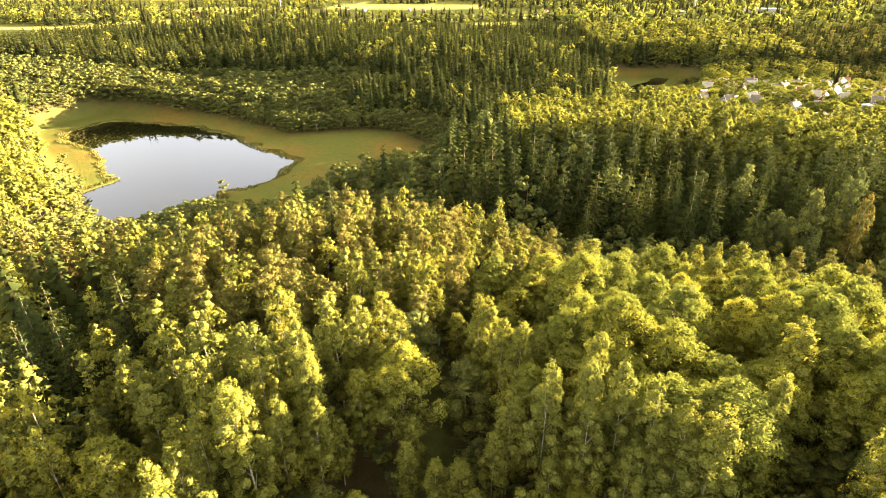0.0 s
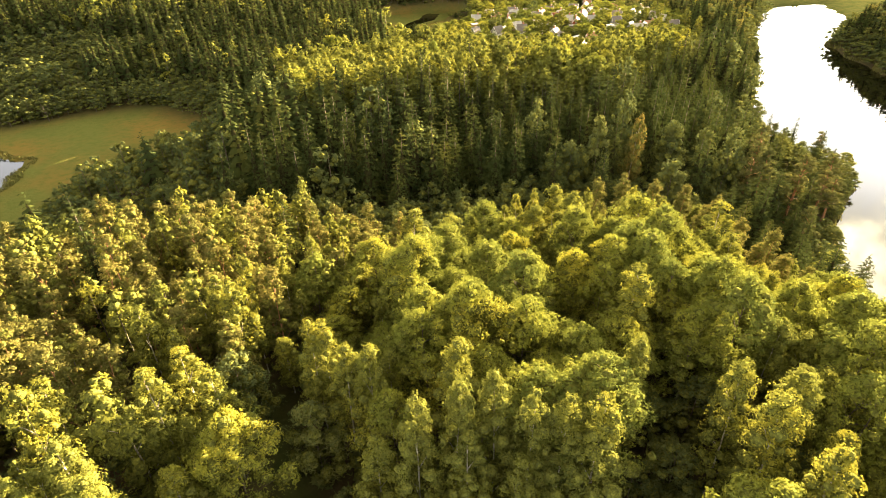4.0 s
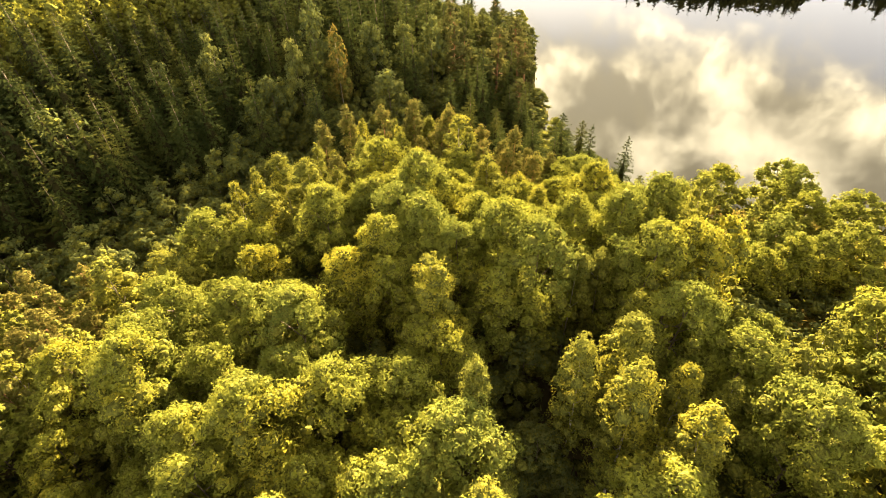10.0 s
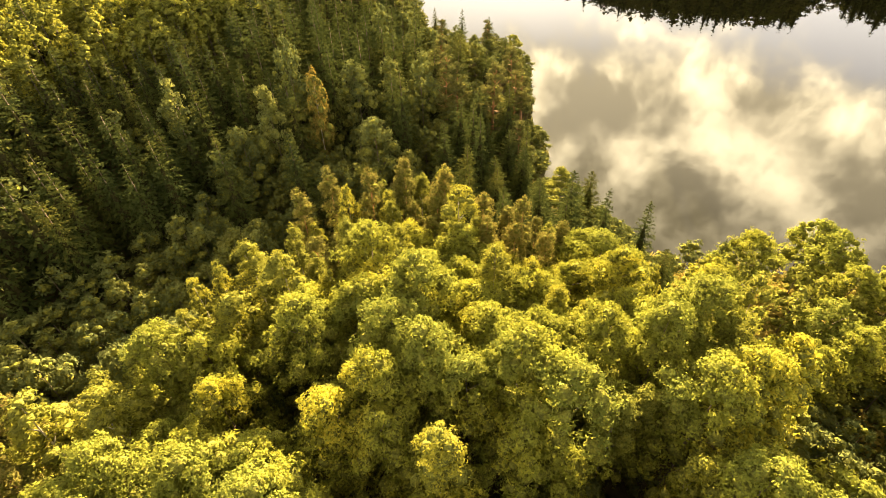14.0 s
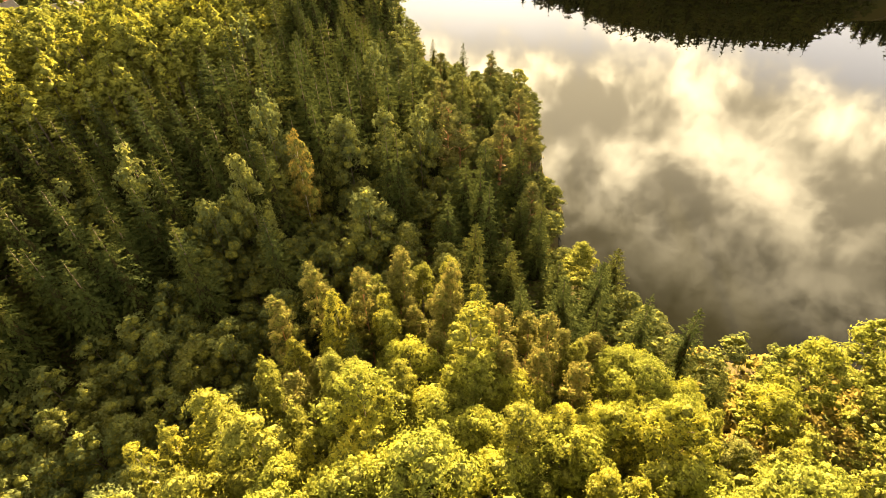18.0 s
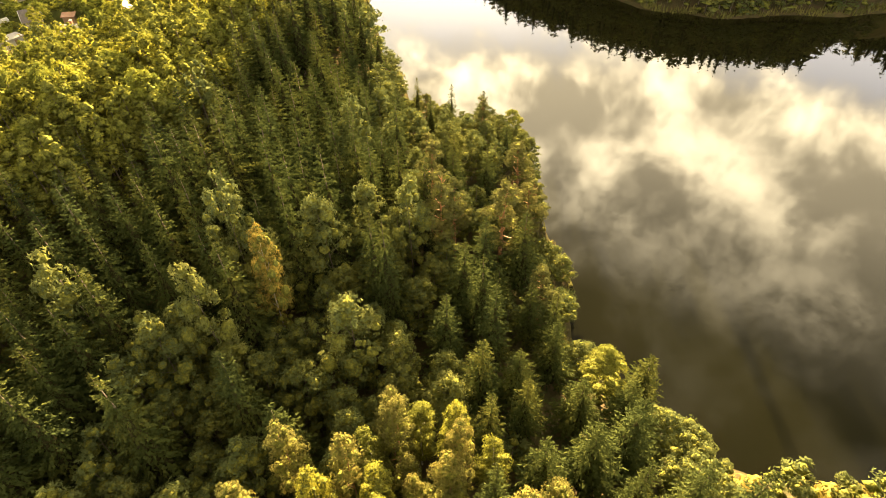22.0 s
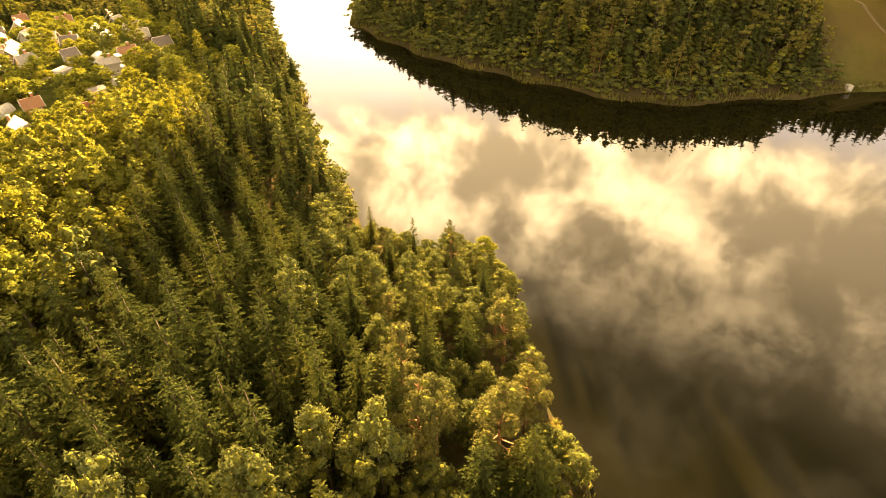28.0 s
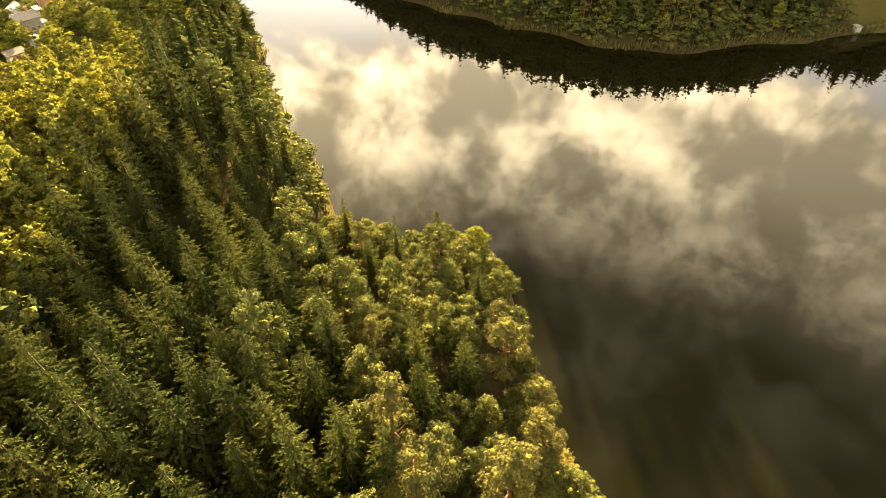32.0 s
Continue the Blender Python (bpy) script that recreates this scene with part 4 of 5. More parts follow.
# the nearest of each kind stand as things; the rest of the wood is joined
order = sorted(range(len(trees)), key=lambda i: reach(trees[i][1], trees[i][2]))
count = {}
joined = {}
for rank, i in enumerate(order):
    kind, x, y, z, tall, wide = trees[i]
    turn = rng.uniform(0, 6.28)
    d = reach(x, y)
    count[kind] = count.get(kind, 0) + 1
    if count[kind] <= 290 and d < 130:
        plant(kind, x, y, z - 0.15, tall, wide, turn, 3 if d < (28 if kind != "spruce" else 45) else 2 if d < 75 else 1)
    else:
        joined.setdefault((kind, "near" if d < 62 else "far"), []).append((x, y, z - 0.15, tall, wide, turn, 1 if d < (100 if kind == "birch" else 62) else 4 if y > 205 or x < -60 or x > 205 else 0))


def forest_mass(name, kind, rows, label):
    """The rest of a wood, joined: its crowns and its trunks."""
    top = tagged(new(name), label, "forest", kind="stuff")
    stake = [np.asarray(v) for v in tube([(0, 0, 0), (0, 0, KINDS[kind][3] * 0.85)], [0.16, 0.05], 4)]
    for part_name, a, b, mat in (("crowns", 2, 3, KINDS[kind][1]), ("trunks", 0, 1, BARK_DARK)):
        vs, fs, o, inner = [], [], 0, []
        for x, y, z, tall, wide, turn, d in rows:
            m = model[kind, int(rng.integers(VARIANTS)), d]
            k = tall / KINDS[kind][3]
            q = (0.5 + 0.5 * k) * wide
            c, s = math.cos(turn) * q, math.sin(turn) * q
            v, face = (m[2], m[3]) if a == 2 else stake
            vs.append(np.stack([v[:, 0] * c - v[:, 1] * s + x, v[:, 0] * s + v[:, 1] * c + y, v[:, 2] * k + z], 1))
            fs.append(face + o)
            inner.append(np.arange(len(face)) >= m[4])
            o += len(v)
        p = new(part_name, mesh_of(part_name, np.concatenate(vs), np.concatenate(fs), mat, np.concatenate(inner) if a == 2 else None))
        p.parent = top
        tagged(p, kind="stuff")


for (kind, where), rows in joined.items():
    forest_mass(kind + "_wood", kind, rows, "dense " + kind.replace("_", " ") + " wood on the slopes" if where == "near" else "distant " + kind.replace("_", " ") + " wood on hills and banks")

# far woods to the horizon
ys = 346 + 1550 * rng.uniform(0, 1, 60000) ** 1.9
xs = rng.uniform(-0.95, 0.95, 60000) * (ys + 150)
patch = np.array([noise.noise((x * 0.004, y * 0.004, 3.1)) for x, y in zip(xs, ys)])
keep = (field_mask(xs, ys) < 0.3) & (earth_mask(xs, ys) < 0.3) & ((xs > 110) | (ys > 640)) & (wet(xs, ys) < 0) & (marsh_mask(xs, ys) < 0.3) & (patch > np.where(xs > 60, -0.4, -0.06)) & ((np.abs(xs - 10) > 310) | (ys > 441))
hs = land(xs, ys)
far_rows = {"spruce": [], "birch": [], "alder": []}
far_seen = Taken()
for x, y, h, ok in zip(xs, ys, hs, keep):
    s = 4.2 + 0.006 * y
    if ok and far_seen.free(x, y, s) and len(far_rows["spruce"]) < 3800:
        far_seen.add(x, y, s)
        kind = ("spruce", "birch", "alder")[int(rng.choice(3, p=(0.26, 0.22, 0.52) if x > 100 and y < 620 else (0.5, 0.14, 0.36)))]
        far_rows[kind].append((x, y, h - 0.3, TALL[kind] * rng.uniform(0.7, 1.05), rng.uniform(1.0, 1.5) * (0.9 + 0.0006 * y)))


def far_wood(kind, rows):
    r = np.random.default_rng(5)
    if kind == "spruce":
        tr, (cv, cf), n = far_spruce(3, 19, 2.9, 4)
    else:
        tr, (cv, cf), n = leafy(3, 14, 3.2, 0.1, 5, 40, 1.1, "oval")
    cv, cf = np.asarray(cv, float), np.asarray(cf, int)
    vs, fs, o = [], [], 0
    for x, y, z, tall, wide in rows:
        a, k = r.uniform(0, 6.28), tall / (19 if kind == "spruce" else 14)
        c, s = math.cos(a) * wide, math.sin(a) * wide
        vs.append(np.stack([cv[:, 0] * c - cv[:, 1] * s + x, cv[:, 0] * s + cv[:, 1] * c + y, cv[:, 2] * k + z], 1))
        fs.append(cf + o)
        o += len(cv)
    tagged(new("far_" + kind + "_wood", mesh_of("far_wood", np.concatenate(vs), np.concatenate(fs), LEAF_BROAD if kind == "birch" else KINDS[kind][1], np.tile(np.arange(len(cf)) >= n, len(rows)))), "far " + kind + " woods fading towards the horizon", "forest", kind="stuff")


for kind, rows in far_rows.items():
    far_wood(kind, rows)

# undergrowth: low bushes that fill the floor between the trunks of the near hill
xs, ys = scatter(-45, 12, 100, 112, 9000, rng)
floor_ok = (wet(xs, ys) < -1.2) & (blob(xs, ys, -0.8, 45, 3.0, 11) < 0.2) & (marsh_mask(xs, ys) < 0.4)
hs = land(xs, ys)
low_growth = Taken()
rows_alder, rows_gold = [], []
for x, y, h, ok in zip(xs, ys, hs, floor_ok):
    s = 2.6 if x > 52 and y < 48 else 4.4
    if ok and low_growth.free(x, y, s) and len(rows_alder) + len(rows_gold) < 1300:
        low_growth.add(x, y, s)
        golden = x > 58 and y < 40 and rng.uniform() < 0.6
        (rows_gold if golden else rows_alder).append((x, y, h - 0.3, rng.uniform(2.2, 4.2), rng.uniform(0.8, 1.3), rng.uniform(0, 6.28), 0))
forest_mass("undergrowth", "alder", rows_alder, "low grey-green bushes between the trunks on the hill")
forest_mass("undergrowth", "willow_bush", rows_gold, "low golden bushes covering the slope above the lake")

# ---- village, huts and far buildings ----
def painted(name, c1, c2, scale=1.5, rough=0.75):
    m, nt, b = material(name, rough)
    nt.links.new(noise_mix(nt, c1, c2, scale, 5.0, 0.35, 0.7), b.inputs["Base Color"])
    bump(nt, b, scale * 8, 0.2, 0.02)
    return m


WALLS = {"white": painted("white_plaster", (0.34, 0.33, 0.31), (0.27, 0.26, 0.24)), "brown": painted("brown_boards", (0.20, 0.13, 0.08), (0.14, 0.09, 0.06)),
         "grey": painted("grey_boards", (0.36, 0.35, 0.33), (0.26, 0.25, 0.24)), "yellow": painted("ochre_boards", (0.48, 0.36, 0.16), (0.40, 0.30, 0.14)),
         "red": painted("red_boards", (0.30, 0.08, 0.05), (0.22, 0.06, 0.04))}
ROOFS = {"grey": painted("fibre_cement_roof", (0.28, 0.27, 0.255), (0.20, 0.195, 0.185)), "red": painted("red_metal_roof", (0.17, 0.045, 0.035), (0.13, 0.04, 0.03), 0.8, 0.5),
         "dark": painted("dark_roof", (0.10, 0.09, 0.085), (0.15, 0.13, 0.12)), "brown": painted("rusty_roof", (0.24, 0.12, 0.07), (0.17, 0.10, 0.07))}
TRIM = painted("white_trim", (0.6, 0.59, 0.56), (0.5, 0.49, 0.47))
BRICK = painted("chimney_brick", (0.34, 0.14, 0.09), (0.26, 0.11, 0.08), 6.0)
GLASS, nt, b = material("window_glass", 0.05)
b.inputs["Base Color"].default_value, b.inputs["Specular IOR Level"].default_value = (0.02, 0.025, 0.03, 1), 0.5
FILM, nt, b = material("greenhouse_film", 0.35)
b.inputs["Base Color"].default_value = (0.3, 0.31, 0.3, 1)


def box(bm, x1, y1, z1, x2, y2, z2):
    v = [bm.verts.new(p) for p in ((x1, y1, z1), (x2, y1, z1), (x2, y2, z1), (x1, y2, z1), (x1, y1, z2), (x2, y1, z2), (x2, y2, z2), (x1, y2, z2))]
    for q in ((3, 2, 1, 0), (4, 5, 6, 7), (0, 1, 5, 4), (1, 2, 6, 5), (2, 3, 7, 6), (3, 0, 4, 7)):
        bm.faces.new([v[i] for i in q])


def boxed(*sizes):
    bm = bmesh.new()
    for s in sizes:
        box(bm, *s)
    return bm


def part(name, bm, mat, parent, label=""):
    me = bpy.data.meshes.new(name)
    bm.to_mesh(me)
    bm.free()
    me.materials.append(mat)
    ob = new(name, me)
    ob.parent = parent
    return tagged(ob, label) if label else ob


def window(parent, x, y, z, w, h, face):
    """A window proud of a wall; face: the wall's outward side, 'x' or 'y', with its sign."""
    s = 1 if face[0] == "+" else -1
    def b3(u1, u2, z1, z2, d1, d2):
        a, c = sorted((s * d1, s * d2))
        return (x + u1, y + a, z1, x + u2, y + c, z2) if face[1] == "y" else (x + a, y + u1, z1, x + c, y + u2, z2)
    f = 0.09
    frame_ob = part("window", boxed(b3(-w / 2, w / 2, z, z + f, 0, 0.07), b3(-w / 2, w / 2, z + h - f, z + h, 0, 0.07), b3(-w / 2, -w / 2 + f, z + f, z + h - f, 0, 0.07),
                                    b3(w / 2 - f, w / 2, z + f, z + h - f, 0, 0.07), b3(-f / 2, f / 2, z + f, z + h - f, 0, 0.06)), TRIM, parent)
    part("pane", boxed(b3(-w / 2 + f, w / 2 - f, z + f, z + h - f, 0.004, 0.03)), GLASS, frame_ob)
    part("sill", boxed(b3(-w / 2 - 0.05, w / 2 + 0.05, z - 0.06, z, 0, 0.14)), TRIM, frame_ob)


def house(x, y, turn, length, width, eaves, rise, wall, roof, label, chimney=True, porch=False):
    """A gabled cottage; the ridge runs along its length."""
    length, width, eaves, rise = length * 0.56, width * 0.58, eaves * 0.68, rise * 0.66
    z = float(min(land(x + dx, y + dy) for dx in (-2, 2) for dy in (-2, 2)))
    top = tagged(new("house"), label, "house", "village houses")
    top.matrix_basis = pose(x, y, z, 0, 0, turn)
    l, w = length / 2, width / 2
    bm = bmesh.new()
    prof = [(-w, -0.6), (w, -0.6), (w, eaves), (0, eaves + rise), (-w, eaves)]
    a, b2 = [bm.verts.new((-l, p, q)) for p, q in prof], [bm.verts.new((l, p, q)) for p, q in prof]
    bm.faces.new(a[::-1])
    bm.faces.new(b2)
    for i in range(5):
        j = (i + 1) % 5
        bm.faces.new((a[i], a[j], b2[j], b2[i]))
    part("wall", bm, WALLS[wall], top)
    over, th = 0.45, 0.16
    k = rise / w
    for s in (-1, 1):
        bm = bmesh.new()
        pr = [(0, eaves + rise + 0.02), (s * (w + over), eaves - over * k + 0.02), (s * (w + over), eaves - over * k + 0.02 + th), (0, eaves + rise + 0.02 + th)]
        a, b2 = [bm.verts.new((-l - over, p, q)) for p, q in pr], [bm.verts.new((l + over, p, q)) for p, q in pr]
        bm.faces.new(a)
        bm.faces.new(b2[::-1])
        for i in range(4):
            j = (i + 1) % 4
            bm.faces.new((a[i], b2[i], b2[j], a[j]))
        bmesh.ops.recalc_face_normals(bm, faces=bm.faces[:])
        part("roof_slope", bm, ROOFS[roof], top)
    part("ridge_cap", boxed((-l - over, -0.14, eaves + rise + 0.14, l + over, 0.14, eaves + rise + 0.24)), ROOFS[roof], top)
    for s in (-1, 1):
        bm = bmesh.new()
        for sy in (-1, 1):
            vs = [bm.verts.new((s * (l + over + 0.03), p, q)) for p, q in ((0, eaves + rise + 0.22), (0, eaves + rise), (sy * (w + over), eaves - over * k - 0.02), (sy * (w + over), eaves - over * k + 0.2))]
            bm.faces.new(vs)
        r = bmesh.ops.extrude_face_region(bm, geom=bm.faces[:])
        bmesh.ops.translate(bm, verts=[v for v in r["geom"] if isinstance(v, bmesh.types.BMVert)], vec=(s * 0.06, 0, 0))
        bmesh.ops.recalc_face_normals(bm, faces=bm.faces[:])
        part("bargeboard", bm, TRIM, top)
    if chimney:
        c = part("chimney", boxed((l * 0.3, 0.3, eaves + rise * 0.5, l * 0.3 + 0.55, 0.85, eaves + rise + 0.9)), BRICK, top)
        part("chimney_cap", boxed((l * 0.3 - 0.06, 0.24, eaves + rise + 0.9, l * 0.3 + 0.61, 0.91, eaves + rise + 1.0)), ROOFS["grey"], c)
    floors = 2 if eaves > 3.6 else 1
    for fl in range(floors):
        zz = 0.8 + 2.0 * fl
        for s in (-1, 1):
            for u in (-0.55, 0.0, 0.55):
                if not (s == 1 and u == 0 and fl == 0):
                    window(top, l * u, s * w, zz, 0.75, 0.9, ("+" if s > 0 else "-") + "y")
            window(top, s * l, 0.0, zz, 0.8, 0.9, ("+" if s > 0 else "-") + "x")
    if rise > 1.6:
        for s in (-1, 1):
            window(top, s * l, 0.0, eaves + 0.2, 0.8, 0.9, ("+" if s > 0 else "-") + "x")
    d = part("door", boxed((-0.45, w, 0, 0.45, w + 0.06, 2.05)), WALLS["brown"], top)
    part("door_handle", boxed((0.3, w + 0.06, 1.0, 0.42, w + 0.11, 1.04)), ROOFS["dark"], d)
    if porch:
        p = part("porch", boxed((l, -w * 0.9, -0.6, l + 1.2, w * 0.9, eaves * 0.55), (l, -w * 0.9, eaves * 0.55 + 2.6, l + 1.3, w * 0.9, eaves * 0.55 + 2.72),
                                (l + 1.1, -w * 0.9, eaves * 0.55, l + 1.2, -w * 0.9 + 0.1, eaves * 0.55 + 2.6), (l + 1.1, w * 0.9 - 0.1, eaves * 0.55, l + 1.2, w * 0.9, eaves * 0.55 + 2.6)), WALLS[wall], top)
        part("railing", boxed((l + 1.12, -w * 0.9, eaves * 0.55 + 0.85, l + 1.18, w * 0.9, eaves * 0.55 + 0.93)), TRIM, p)
    return top


def shed(x, y, turn, length, width, tall, wall, roof, label):
    z = float(land(x, y))
    top = tagged(new("garden_shed"), label, "shed", "garden sheds")
    top.matrix_basis = pose(x, y, z, 0, 0, turn)
    part("wall", boxed((-length / 2, -width / 2, -0.5, length / 2, width / 2, tall)), WALLS[wall], top)
    bm = boxed((-length / 2 - 0.25, -width / 2 - 0.3, tall, length / 2 + 0.25, width / 2 + 0.3, tall + 0.12))
    for v in bm.verts:
        v.co.z += 0.22 * (v.co.y / width + 0.5)
    part("roof", bm, ROOFS[roof], top)
    part("door", boxed((-0.4, -width / 2 - 0.05, 0, 0.4, -width / 2, 1.85)), WALLS["brown"], top)


def greenhouse(x, y, turn, length=5.0):
    z = float(land(x, y))
    top = tagged(new("greenhouse"), "pale film-covered arched greenhouse in a garden", "greenhouse", "greenhouses")
    top.matrix_basis = pose(x, y, z, 0, 0, turn)
    bm = bmesh.new()
    n = 10
    rows = [[bm.verts.new((s * length / 2, 1.3 * math.cos(math.pi * i / n), 2.0 * math.sin(math.pi * i / n) - 0.1)) for i in range(n + 1)] for s in (-1, 1)]
    for i in range(n):
        bm.faces.new((rows[0][i], rows[0][i + 1], rows[1][i + 1], rows[1][i]))
    for r in rows:
        bm.faces.new(r)
    bmesh.ops.recalc_face_normals(bm, faces=bm.faces[:])
    part("cover", bm, FILM, top)
    for k in range(5):
        bm = bmesh.new()
        xx = -length / 2 + length * k / 4
        for i in range(n):
            a, c = math.pi * i / n, math.pi * (i + 1) / n
            vs = [bm.verts.new((xx + e, rr * math.cos(t), (rr * 1.54) * math.sin(t) - 0.1)) for e, rr, t in ((-0.03, 1.33, a), (0.03, 1.33, a), (0.03, 1.33, c), (-0.03, 1.33, c))]
            bm.faces.new(vs)
        part("hoop", bm, TRIM, top)


house(165, 196, -24, 7.6, 6.0, 5.0, 1.3, "white", "grey", "white plastered two-storey house with pale grey roof", True, True)
house(147, 181, -20, 8.4, 5.6, 2.7, 2.3, "white", "red", "low house with dark red metal roof split by white trim")
house(132, 187, 40, 8.0, 6.5, 3.0, 3.4, "brown", "dark", "tall-gabled brown house with white window frames")
house(126, 174, 30, 7.0, 5.0, 2.5, 2.0, "brown", "dark", "brown cottage with dark roof at the wood's edge")
house(142, 195, -25, 6.0, 5.0, 2.6, 2.2, "red", "brown", "small red-brown cottage with rusty roof")
house(110, 178, 15, 7.0, 5.2, 2.6, 2.4, "brown", "brown", "brown cottage with rusty red roof")
house(118, 190, -60, 7.5, 6.0, 2.8, 2.6, "grey", "grey", "grey boarded cottage with fibre cement roof")
house(104, 190, 20, 6.0, 5.0, 2.6, 2.2, "white", "grey", "small white cottage with grey roof")
house(132, 206, 35, 7.0, 5.5, 4.4, 2.4, "white", "dark", "white two-storey cottage with dark gabled roof")
house(119, 206, -35, 6.5, 5.2, 2.7, 2.8, "white", "dark", "white cottage with steep dark roof")
house(96, 202, 70, 6.0, 5.0, 2.6, 2.4, "white", "grey", "white cottage beside the marsh")
house(101, 216, 10, 7.0, 5.5, 2.6, 2.6, "brown", "dark", "dark brown cottage beside a lane")
house(127, 224, -20, 6.5, 5.5, 2.7, 3.2, "grey", "dark", "grey cottage with steep dark roof")
house(152, 220, 50, 7.0, 5.5, 2.6, 2.6, "red", "red", "red cottage with red roof among trees")
house(154, 238, -15, 8.0, 6.0, 2.8, 2.6, "brown", "red", "brown house with dull red roof")
house(133, 246, 60, 6.0, 5.0, 2.6, 3.6, "white", "dark", "narrow white house with steep dark gable")
house(112, 238, 25, 6.0, 5.0, 2.6, 2.8, "white", "dark", "white gabled cottage above the stream")
house(125, 264, -30, 6.5, 5.5, 2.6, 3.4, "white", "grey", "white steep-roofed cottage at the village edge")
house(158, 258, 30, 7.0, 5.5, 2.6, 2.4, "yellow", "brown", "ochre boarded cottage with rusty roof")
house(178, 226, -50, 7.0, 5.5, 2.7, 2.6, "yellow", "dark", "ochre cottage behind garden trees")
house(183, 252, 20, 7.0, 5.5, 2.6, 2.6, "white", "grey", "white cottage with grey roof under tall trees")
plots = random.Random(4)
built = [(o.location.x, o.location.y) for o in scene.objects if o.parent is None and o.name.startswith("house")]
for row in range(9):
    for col in range(8):
        hx, hy = 108 + 11.5 * col + 4 * row + plots.uniform(-2.5, 2.5), 202 + 9.5 * row + plots.uniform(-2, 2)
        wall, roof = plots.choice(("white", "brown", "grey", "yellow", "brown")), plots.choice(("grey", "dark", "brown", "dark", "grey"))
        if len(built) < 58 and float(wet(np.array(hx), np.array(hy))) < -8 and float(marsh_mask(np.array(hx), np.array(hy))) < 0.2 and hx < 214 and all(math.hypot(hx - a, hy - b) > 8.5 for a, b in built) and plots.random() < 0.75:
            built.append((hx, hy))
            house(hx, hy, plots.uniform(-60, 60), plots.uniform(6, 7.6), plots.uniform(5, 6), 2.6, plots.uniform(2.2, 3.0), wall, roof, wall + " garden cottage with " + ROOFS[roof].name.replace("_", " ") + " among fruit trees", plots.random() < 0.6)
for sx, sy, st, sw, sr in ((153, 187, -20, "grey", "dark"), (140, 176, 30, "brown", "grey"), (158, 204, 10, "grey", "grey"), (123, 197, 50, "brown", "brown"), (110, 200, 0, "grey", "grey"),
                           (107, 226, 40, "brown", "dark"), (140, 232, -20, "grey", "grey"), (118, 250, 10, "brown", "grey"), (167, 240, 30, "grey", "brown"), (145, 212, -30, "brown", "dark")):
    shed(sx, sy, st, 3.4, 2.4, 2.2, sw, sr, WALLS[sw].name.split("_")[0] + " wooden garden shed with " + sr + " sloping roof")
for gxx, gyy, gt in ((160, 189, 60), (138, 200, 20), (114, 213, -10), (125, 236, 40), (147, 228, 0), (106, 206, 80), (171, 208, 30), (116, 182, 10)):
    greenhouse(gxx, gyy, gt)

# the white hut on the far bank's lawn
hut_z = float(land(247, 13.5))
hut = tagged(new("lakeside_hut"), "small white hut with flat pale roof on a mown bank", "hut")
hut.matrix_basis = pose(247, 13.5, hut_z, 0, 0, 20) @ Matrix.Scale(0.62, 4)
part("wall", boxed((-1.4, -1.1, -0.4, 1.4, 1.1, 2.0)), WALLS["white"], hut)
part("roof", boxed((-1.7, -1.4, 2.0, 1.7, 1.4, 2.14)), ROOFS["grey"], hut)
part("door", boxed((-1.46, -0.4, 0, -1.4, 0.4, 1.8)), WALLS["grey"], hut)

# works, mast and farm far off
for fx, fy, ft, fl, fw, fh in ((222, 616, 8, 34, 14, 6), (250, 612, 8, 22, 12, 7), (318, 590, -5, 30, 14, 9)):
    top = tagged(new("factory_shed"), "long pale industrial shed far across the woods", "industrial building", "factory sheds")
    top.matrix_basis = pose(fx, fy, float(land(fx, fy)), 0, 0, ft)
    part("wall", boxed((-fl / 2, -fw / 2, -1, fl / 2, fw / 2, fh)), WALLS["white"], top)
    part("roof", boxed((-fl / 2 - 0.5, -fw / 2 - 0.5, fh, fl / 2 + 0.5, fw / 2 + 0.5, fh + 0.5)), ROOFS["grey"], top)
    for k in range(int(fl // 5)):
        part("window", boxed((-fl / 2 + 2 + 5 * k, -fw / 2 - 0.06, 2, -fl / 2 + 5 + 5 * k, -fw / 2, 4)), GLASS, top)
for name, cx, cy, ch, cr, label in (("factory_chimney", 292, 690, 34, 1.3, "tall pale factory chimney far beyond the village"), ("radio_mast", -262, 960, 40, 0.7, "thin pale mast rising over far farmland")):
    bm = bmesh.new()
    bmesh.ops.create_cone(bm, cap_ends=True, segments=14, radius1=cr, radius2=cr * 0.6, depth=ch)
    bmesh.ops.translate(bm, verts=bm.verts[:], vec=(0, 0, ch / 2))
    me = bpy.data.meshes.new(name)
    bm.to_mesh(me)
    bm.free()
    me.materials.append(WALLS["grey"])
    ob = tagged(new(name, me), label, name.replace("_", " "))
    ob.location = (cx, cy, float(land(cx, cy)) - 0.5)
for fx, fy in ((-330, 790), (-318, 800), (-345, 806), (-30, 900), (-52, 912), (60, 930), (-120, 905), (150, 860), (-150, 930)):
    house(fx, fy, (fx * 7) % 90, 11, 8, 3.2, 3.2, "white" if fx % 4 else "brown", "grey" if fx % 3 else "red", "distant farmhouse among fields beyond the woods")

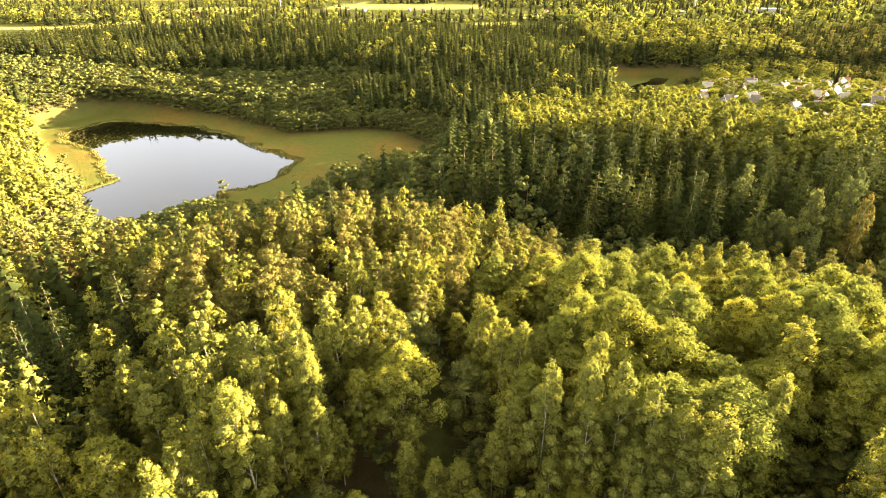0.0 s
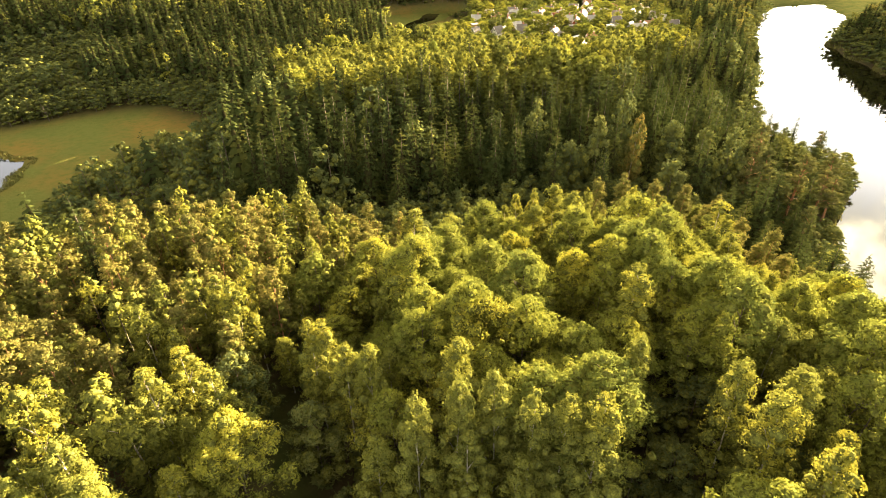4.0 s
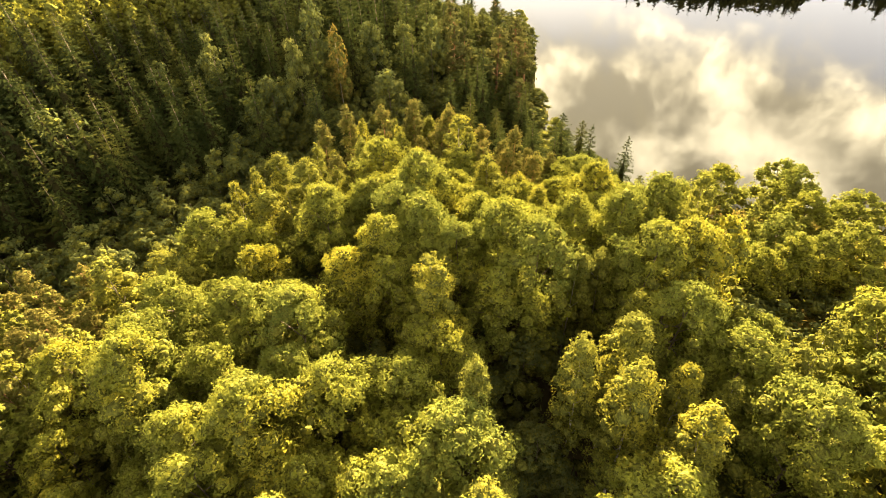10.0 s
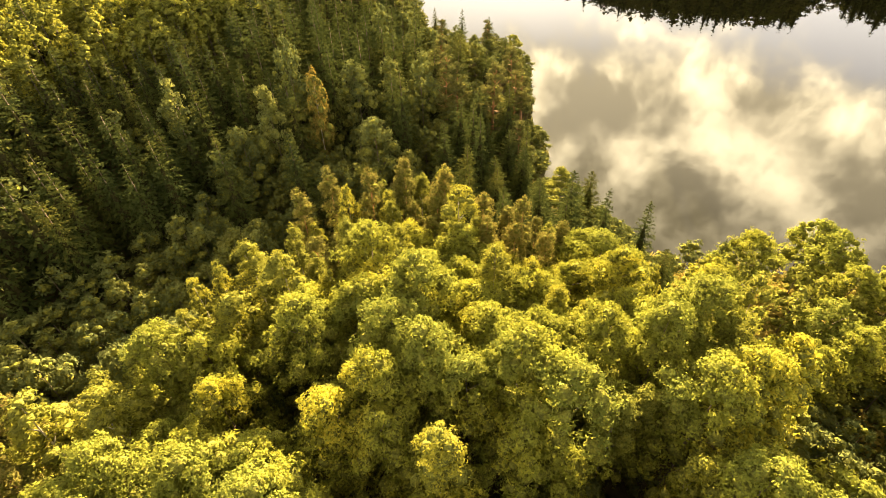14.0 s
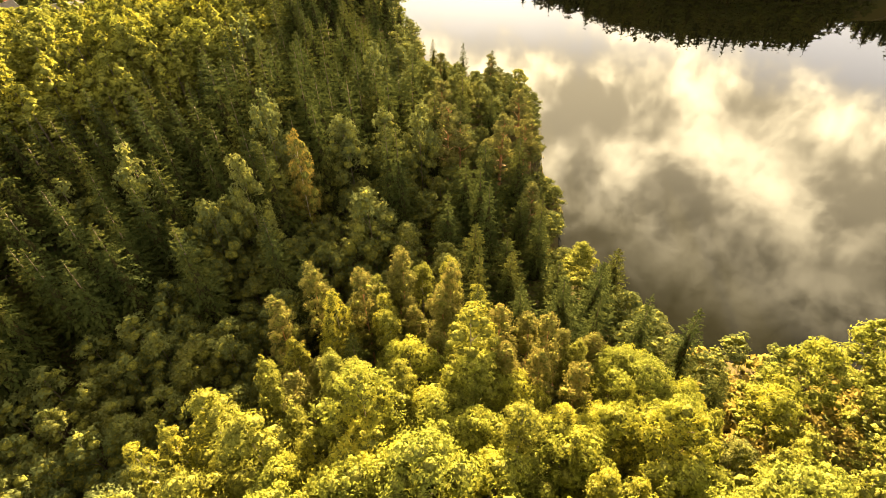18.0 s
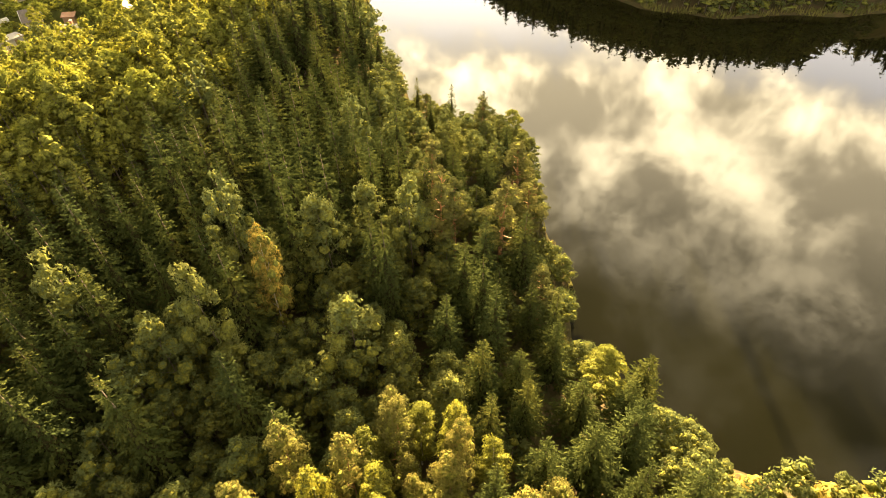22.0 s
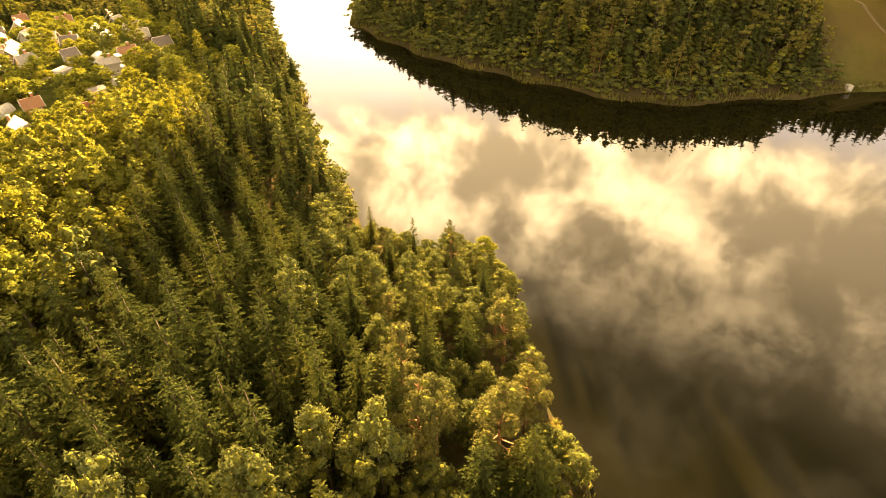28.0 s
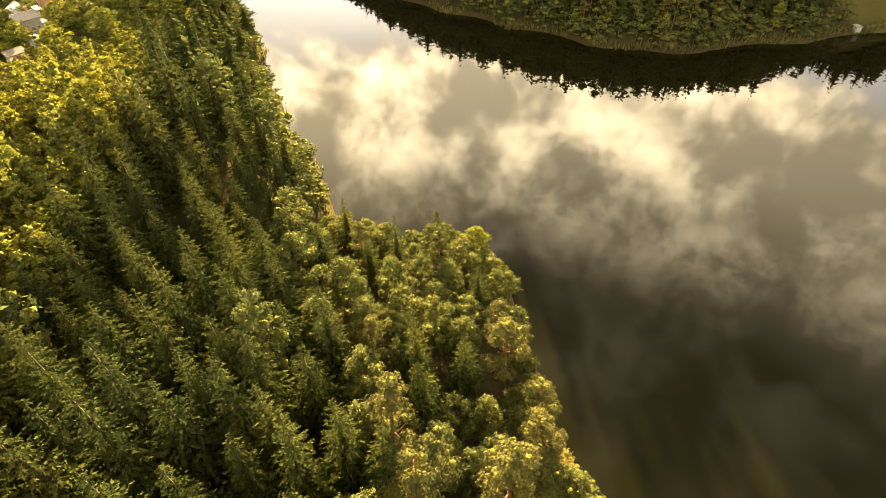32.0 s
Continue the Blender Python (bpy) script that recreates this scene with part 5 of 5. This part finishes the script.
# gardens
garden = Taken()
for ob in [o for o in scene.objects if o.parent is None and o.name.split(".")[0] in ("house", "garden_shed", "greenhouse")]:
    garden.add(ob.location.x, ob.location.y, 7.0 if ob.name.startswith("house") else 4.5)
xs, ys = scatter(80, 160, 225, 305, 4200, rng)
inside = village_mask(xs, ys) * (marsh_mask(xs, ys) < 0.3) * (wet(xs, ys) < -3)
planted = 0
for x, y, ok in zip(xs, ys, inside):
    if ok > 0.4 and planted < 400 and garden.free(x, y, 3.3):
        big = rng.uniform() < (0.22 if x > 138 and y < 235 else 0.08)
        kind = ("birch", "alder", "broad_tree")[int(rng.integers(3))] if big else "fruit_tree"
        garden.add(x, y, 5.0 if big else 3.4)
        plant(kind, x, y, float(land(x, y)) - 0.1, rng.uniform(6.5, 9.5) if big else rng.uniform(2.8, 4.8), rng.uniform(1.0, 1.4), rng.uniform(0, 6.28), 2, "" if not big else "tall garden " + kind.replace("_", " ") + " between village plots")
        planted += 1

# ---- reeds along the shores ----
REED = foliage("reeds", (0.07, 0.075, 0.025), (0.11, 0.105, 0.035), (0.17, 0.145, 0.055), 0.3)


def reed_bed(name, x1, y1, x2, y2, tries, most, tall, label):
    r = np.random.default_rng(11)
    x, y = scatter(x1, y1, x2, y2, tries, r)
    w = wet(x, y)
    w = w + 1.1 * np.sin(x * 0.31 + y * 0.17) + 0.9 * np.sin(y * 0.43 - x * 0.23)
    ok = (w > -2.4) & (w < 0.3)
    x, y = x[ok][:most], y[ok][:most]
    z = np.maximum(land(x, y), -0.4) - 0.05
    n = len(x)
    a, h = r.uniform(0, 6.28, n), tall * r.uniform(0.6, 1.2, n)
    wd = 0.16 + 0.1 * r.uniform(size=n)
    base = np.stack([x, y, z], 1)
    side = np.stack([np.cos(a) * wd, np.sin(a) * wd, np.zeros(n)], 1)
    tip = base + np.stack([r.normal(0, 0.15, n), r.normal(0, 0.15, n), h], 1)
    v = np.stack([base - side, base + side, tip], 1).reshape(-1, 3)
    tagged(new(name, mesh_of(name, v, np.arange(3 * n).reshape(n, 3), REED)), label, "reeds", kind="stuff")


reed_bed("reeds", 200, -40, 300, 200, 120000, 14000, 1.5, "tawny reeds along the far lake bank")
reed_bed("reeds", 70, -30, 200, 175, 90000, 6000, 1.2, "thin reeds under the trees on the lake shore")
reed_bed("reeds", -165, 110, -40, 245, 90000, 14000, 0.6, "short olive sedge round the marsh pond")

# ---- small things ----
GRAVEL = painted("pale_gravel", (0.34, 0.31, 0.26), (0.24, 0.22, 0.18), 0.8)


TRODDEN = painted("trodden_earth", (0.12, 0.09, 0.05), (0.085, 0.066, 0.036), 0.6)


def lane(points, width, label, surface=GRAVEL):
    """A gravel lane laid on the ground through the gardens."""
    pts = []
    for (x1, y1), (x2, y2) in zip(points, points[1:]):
        n = max(2, int(math.hypot(x2 - x1, y2 - y1) / 2.0))
        pts += [(x1 + (x2 - x1) * i / n, y1 + (y2 - y1) * i / n) for i in range(n)]
    pts.append(points[-1])
    vs, fs = [], []
    for i, (x, y) in enumerate(pts):
        a, b = pts[max(0, i - 1)], pts[min(len(pts) - 1, i + 1)]
        l = math.hypot(b[0] - a[0], b[1] - a[1])
        nx, ny = -(b[1] - a[1]) / l * width / 2, (b[0] - a[0]) / l * width / 2
        z = max(float(land(x + s * nx, y + s * ny)) for s in (-1, 0, 1)) + 0.12
        vs += [(x + nx, y + ny, z), (x - nx, y - ny, z), (x - nx, y - ny, z - 0.9), (x + nx, y + ny, z - 0.9)]
        if i:
            o = 4 * (i - 1)
            for p, q in ((0, 1), (1, 2), (2, 3), (3, 0)):
                fs.append((o + p, o + 4 + p, o + 4 + q, o + q))
    ob = new("lane", mesh_of("lane", vs, fs, surface))
    tagged(ob, label, "lane", kind="structure")


lane([(99, 222), (107, 239), (117, 258), (128, 277)], 2.4, "pale gravel lane between the village plots")
lane([(258, -6), (262.7, -1.8), (269.7, 3.5), (272.2, 9.7), (277.4, 15), (284.7, 18)], 0.9, "worn dirt track climbing the bare bank above the lake", TRODDEN)
lane([(249.1, 11), (252, 5.7), (254.8, -1.5), (256, -8)], 0.6, "narrow pale path along the mown lake bank", TRODDEN)
lane([(107, 239), (121, 230), (138, 214), (157, 208)], 2.2, "narrow gravel lane past the cottages")


def bare_tree(x, y, top, seed, label):
    """A leafless tree: a pale stem and forked, thinning branches, each of its own."""
    r = np.random.default_rng(seed)
    z0 = float(land(x, y)) - 0.15
    tall = top - z0
    ob = tagged(new("bare_tree"), label, "dead tree")
    ob.location = (x, y, z0)
    bend = r.normal(0, 0.4, 2)
    at = lambda u: (bend[0] * u * u, bend[1] * u * u, tall * u)
    trunk = new("trunk", mesh_of("trunk", *[np.asarray(v) for v in tube([at(u) for u in np.linspace(0, 1, 8)], [0.13 * (1.08 - u) for u in np.linspace(0, 1, 8)], 6)], BARK_DARK))
    trunk.parent = ob
    for k in range(16):
        u = 0.38 + 0.58 * k / 16
        s = np.array(at(u))
        a, l = k * 2.4 + r.normal(0, 0.3), tall * 0.26 * (1.15 - u)
        tip = s + (l * math.cos(a), l * math.sin(a), l * r.uniform(0.5, 0.95))
        mid = (s + tip) / 2 + (0, 0, -0.06 * l)
        limbs = [tube([tuple(s), tuple(mid), tuple(tip)], [0.05, 0.032, 0.01], 4)]
        for f in (0.35, 0.55, 0.75, 0.9):
            b = s + (tip - s) * f
            c = a + r.choice([-1, 1]) * r.uniform(0.5, 1.0)
            e = b + (l * 0.42 * math.cos(c), l * 0.42 * math.sin(c), l * 0.4 * r.uniform(0.4, 1.0))
            limbs.append(tube([tuple(b), tuple(e)], [0.022, 0.007], 3))
        v, f = branched(limbs)
        p = new("branch", mesh_of("branch", v, f, BARK_DARK))
        p.parent = ob


bare_tree(41.5, 25.5, 25.5, 3, "leafless grey-brown tree with fine forked twigs among green crowns")
bare_tree(-50, 214, 6.5, 5, "thin dead birch standing at the marsh edge")
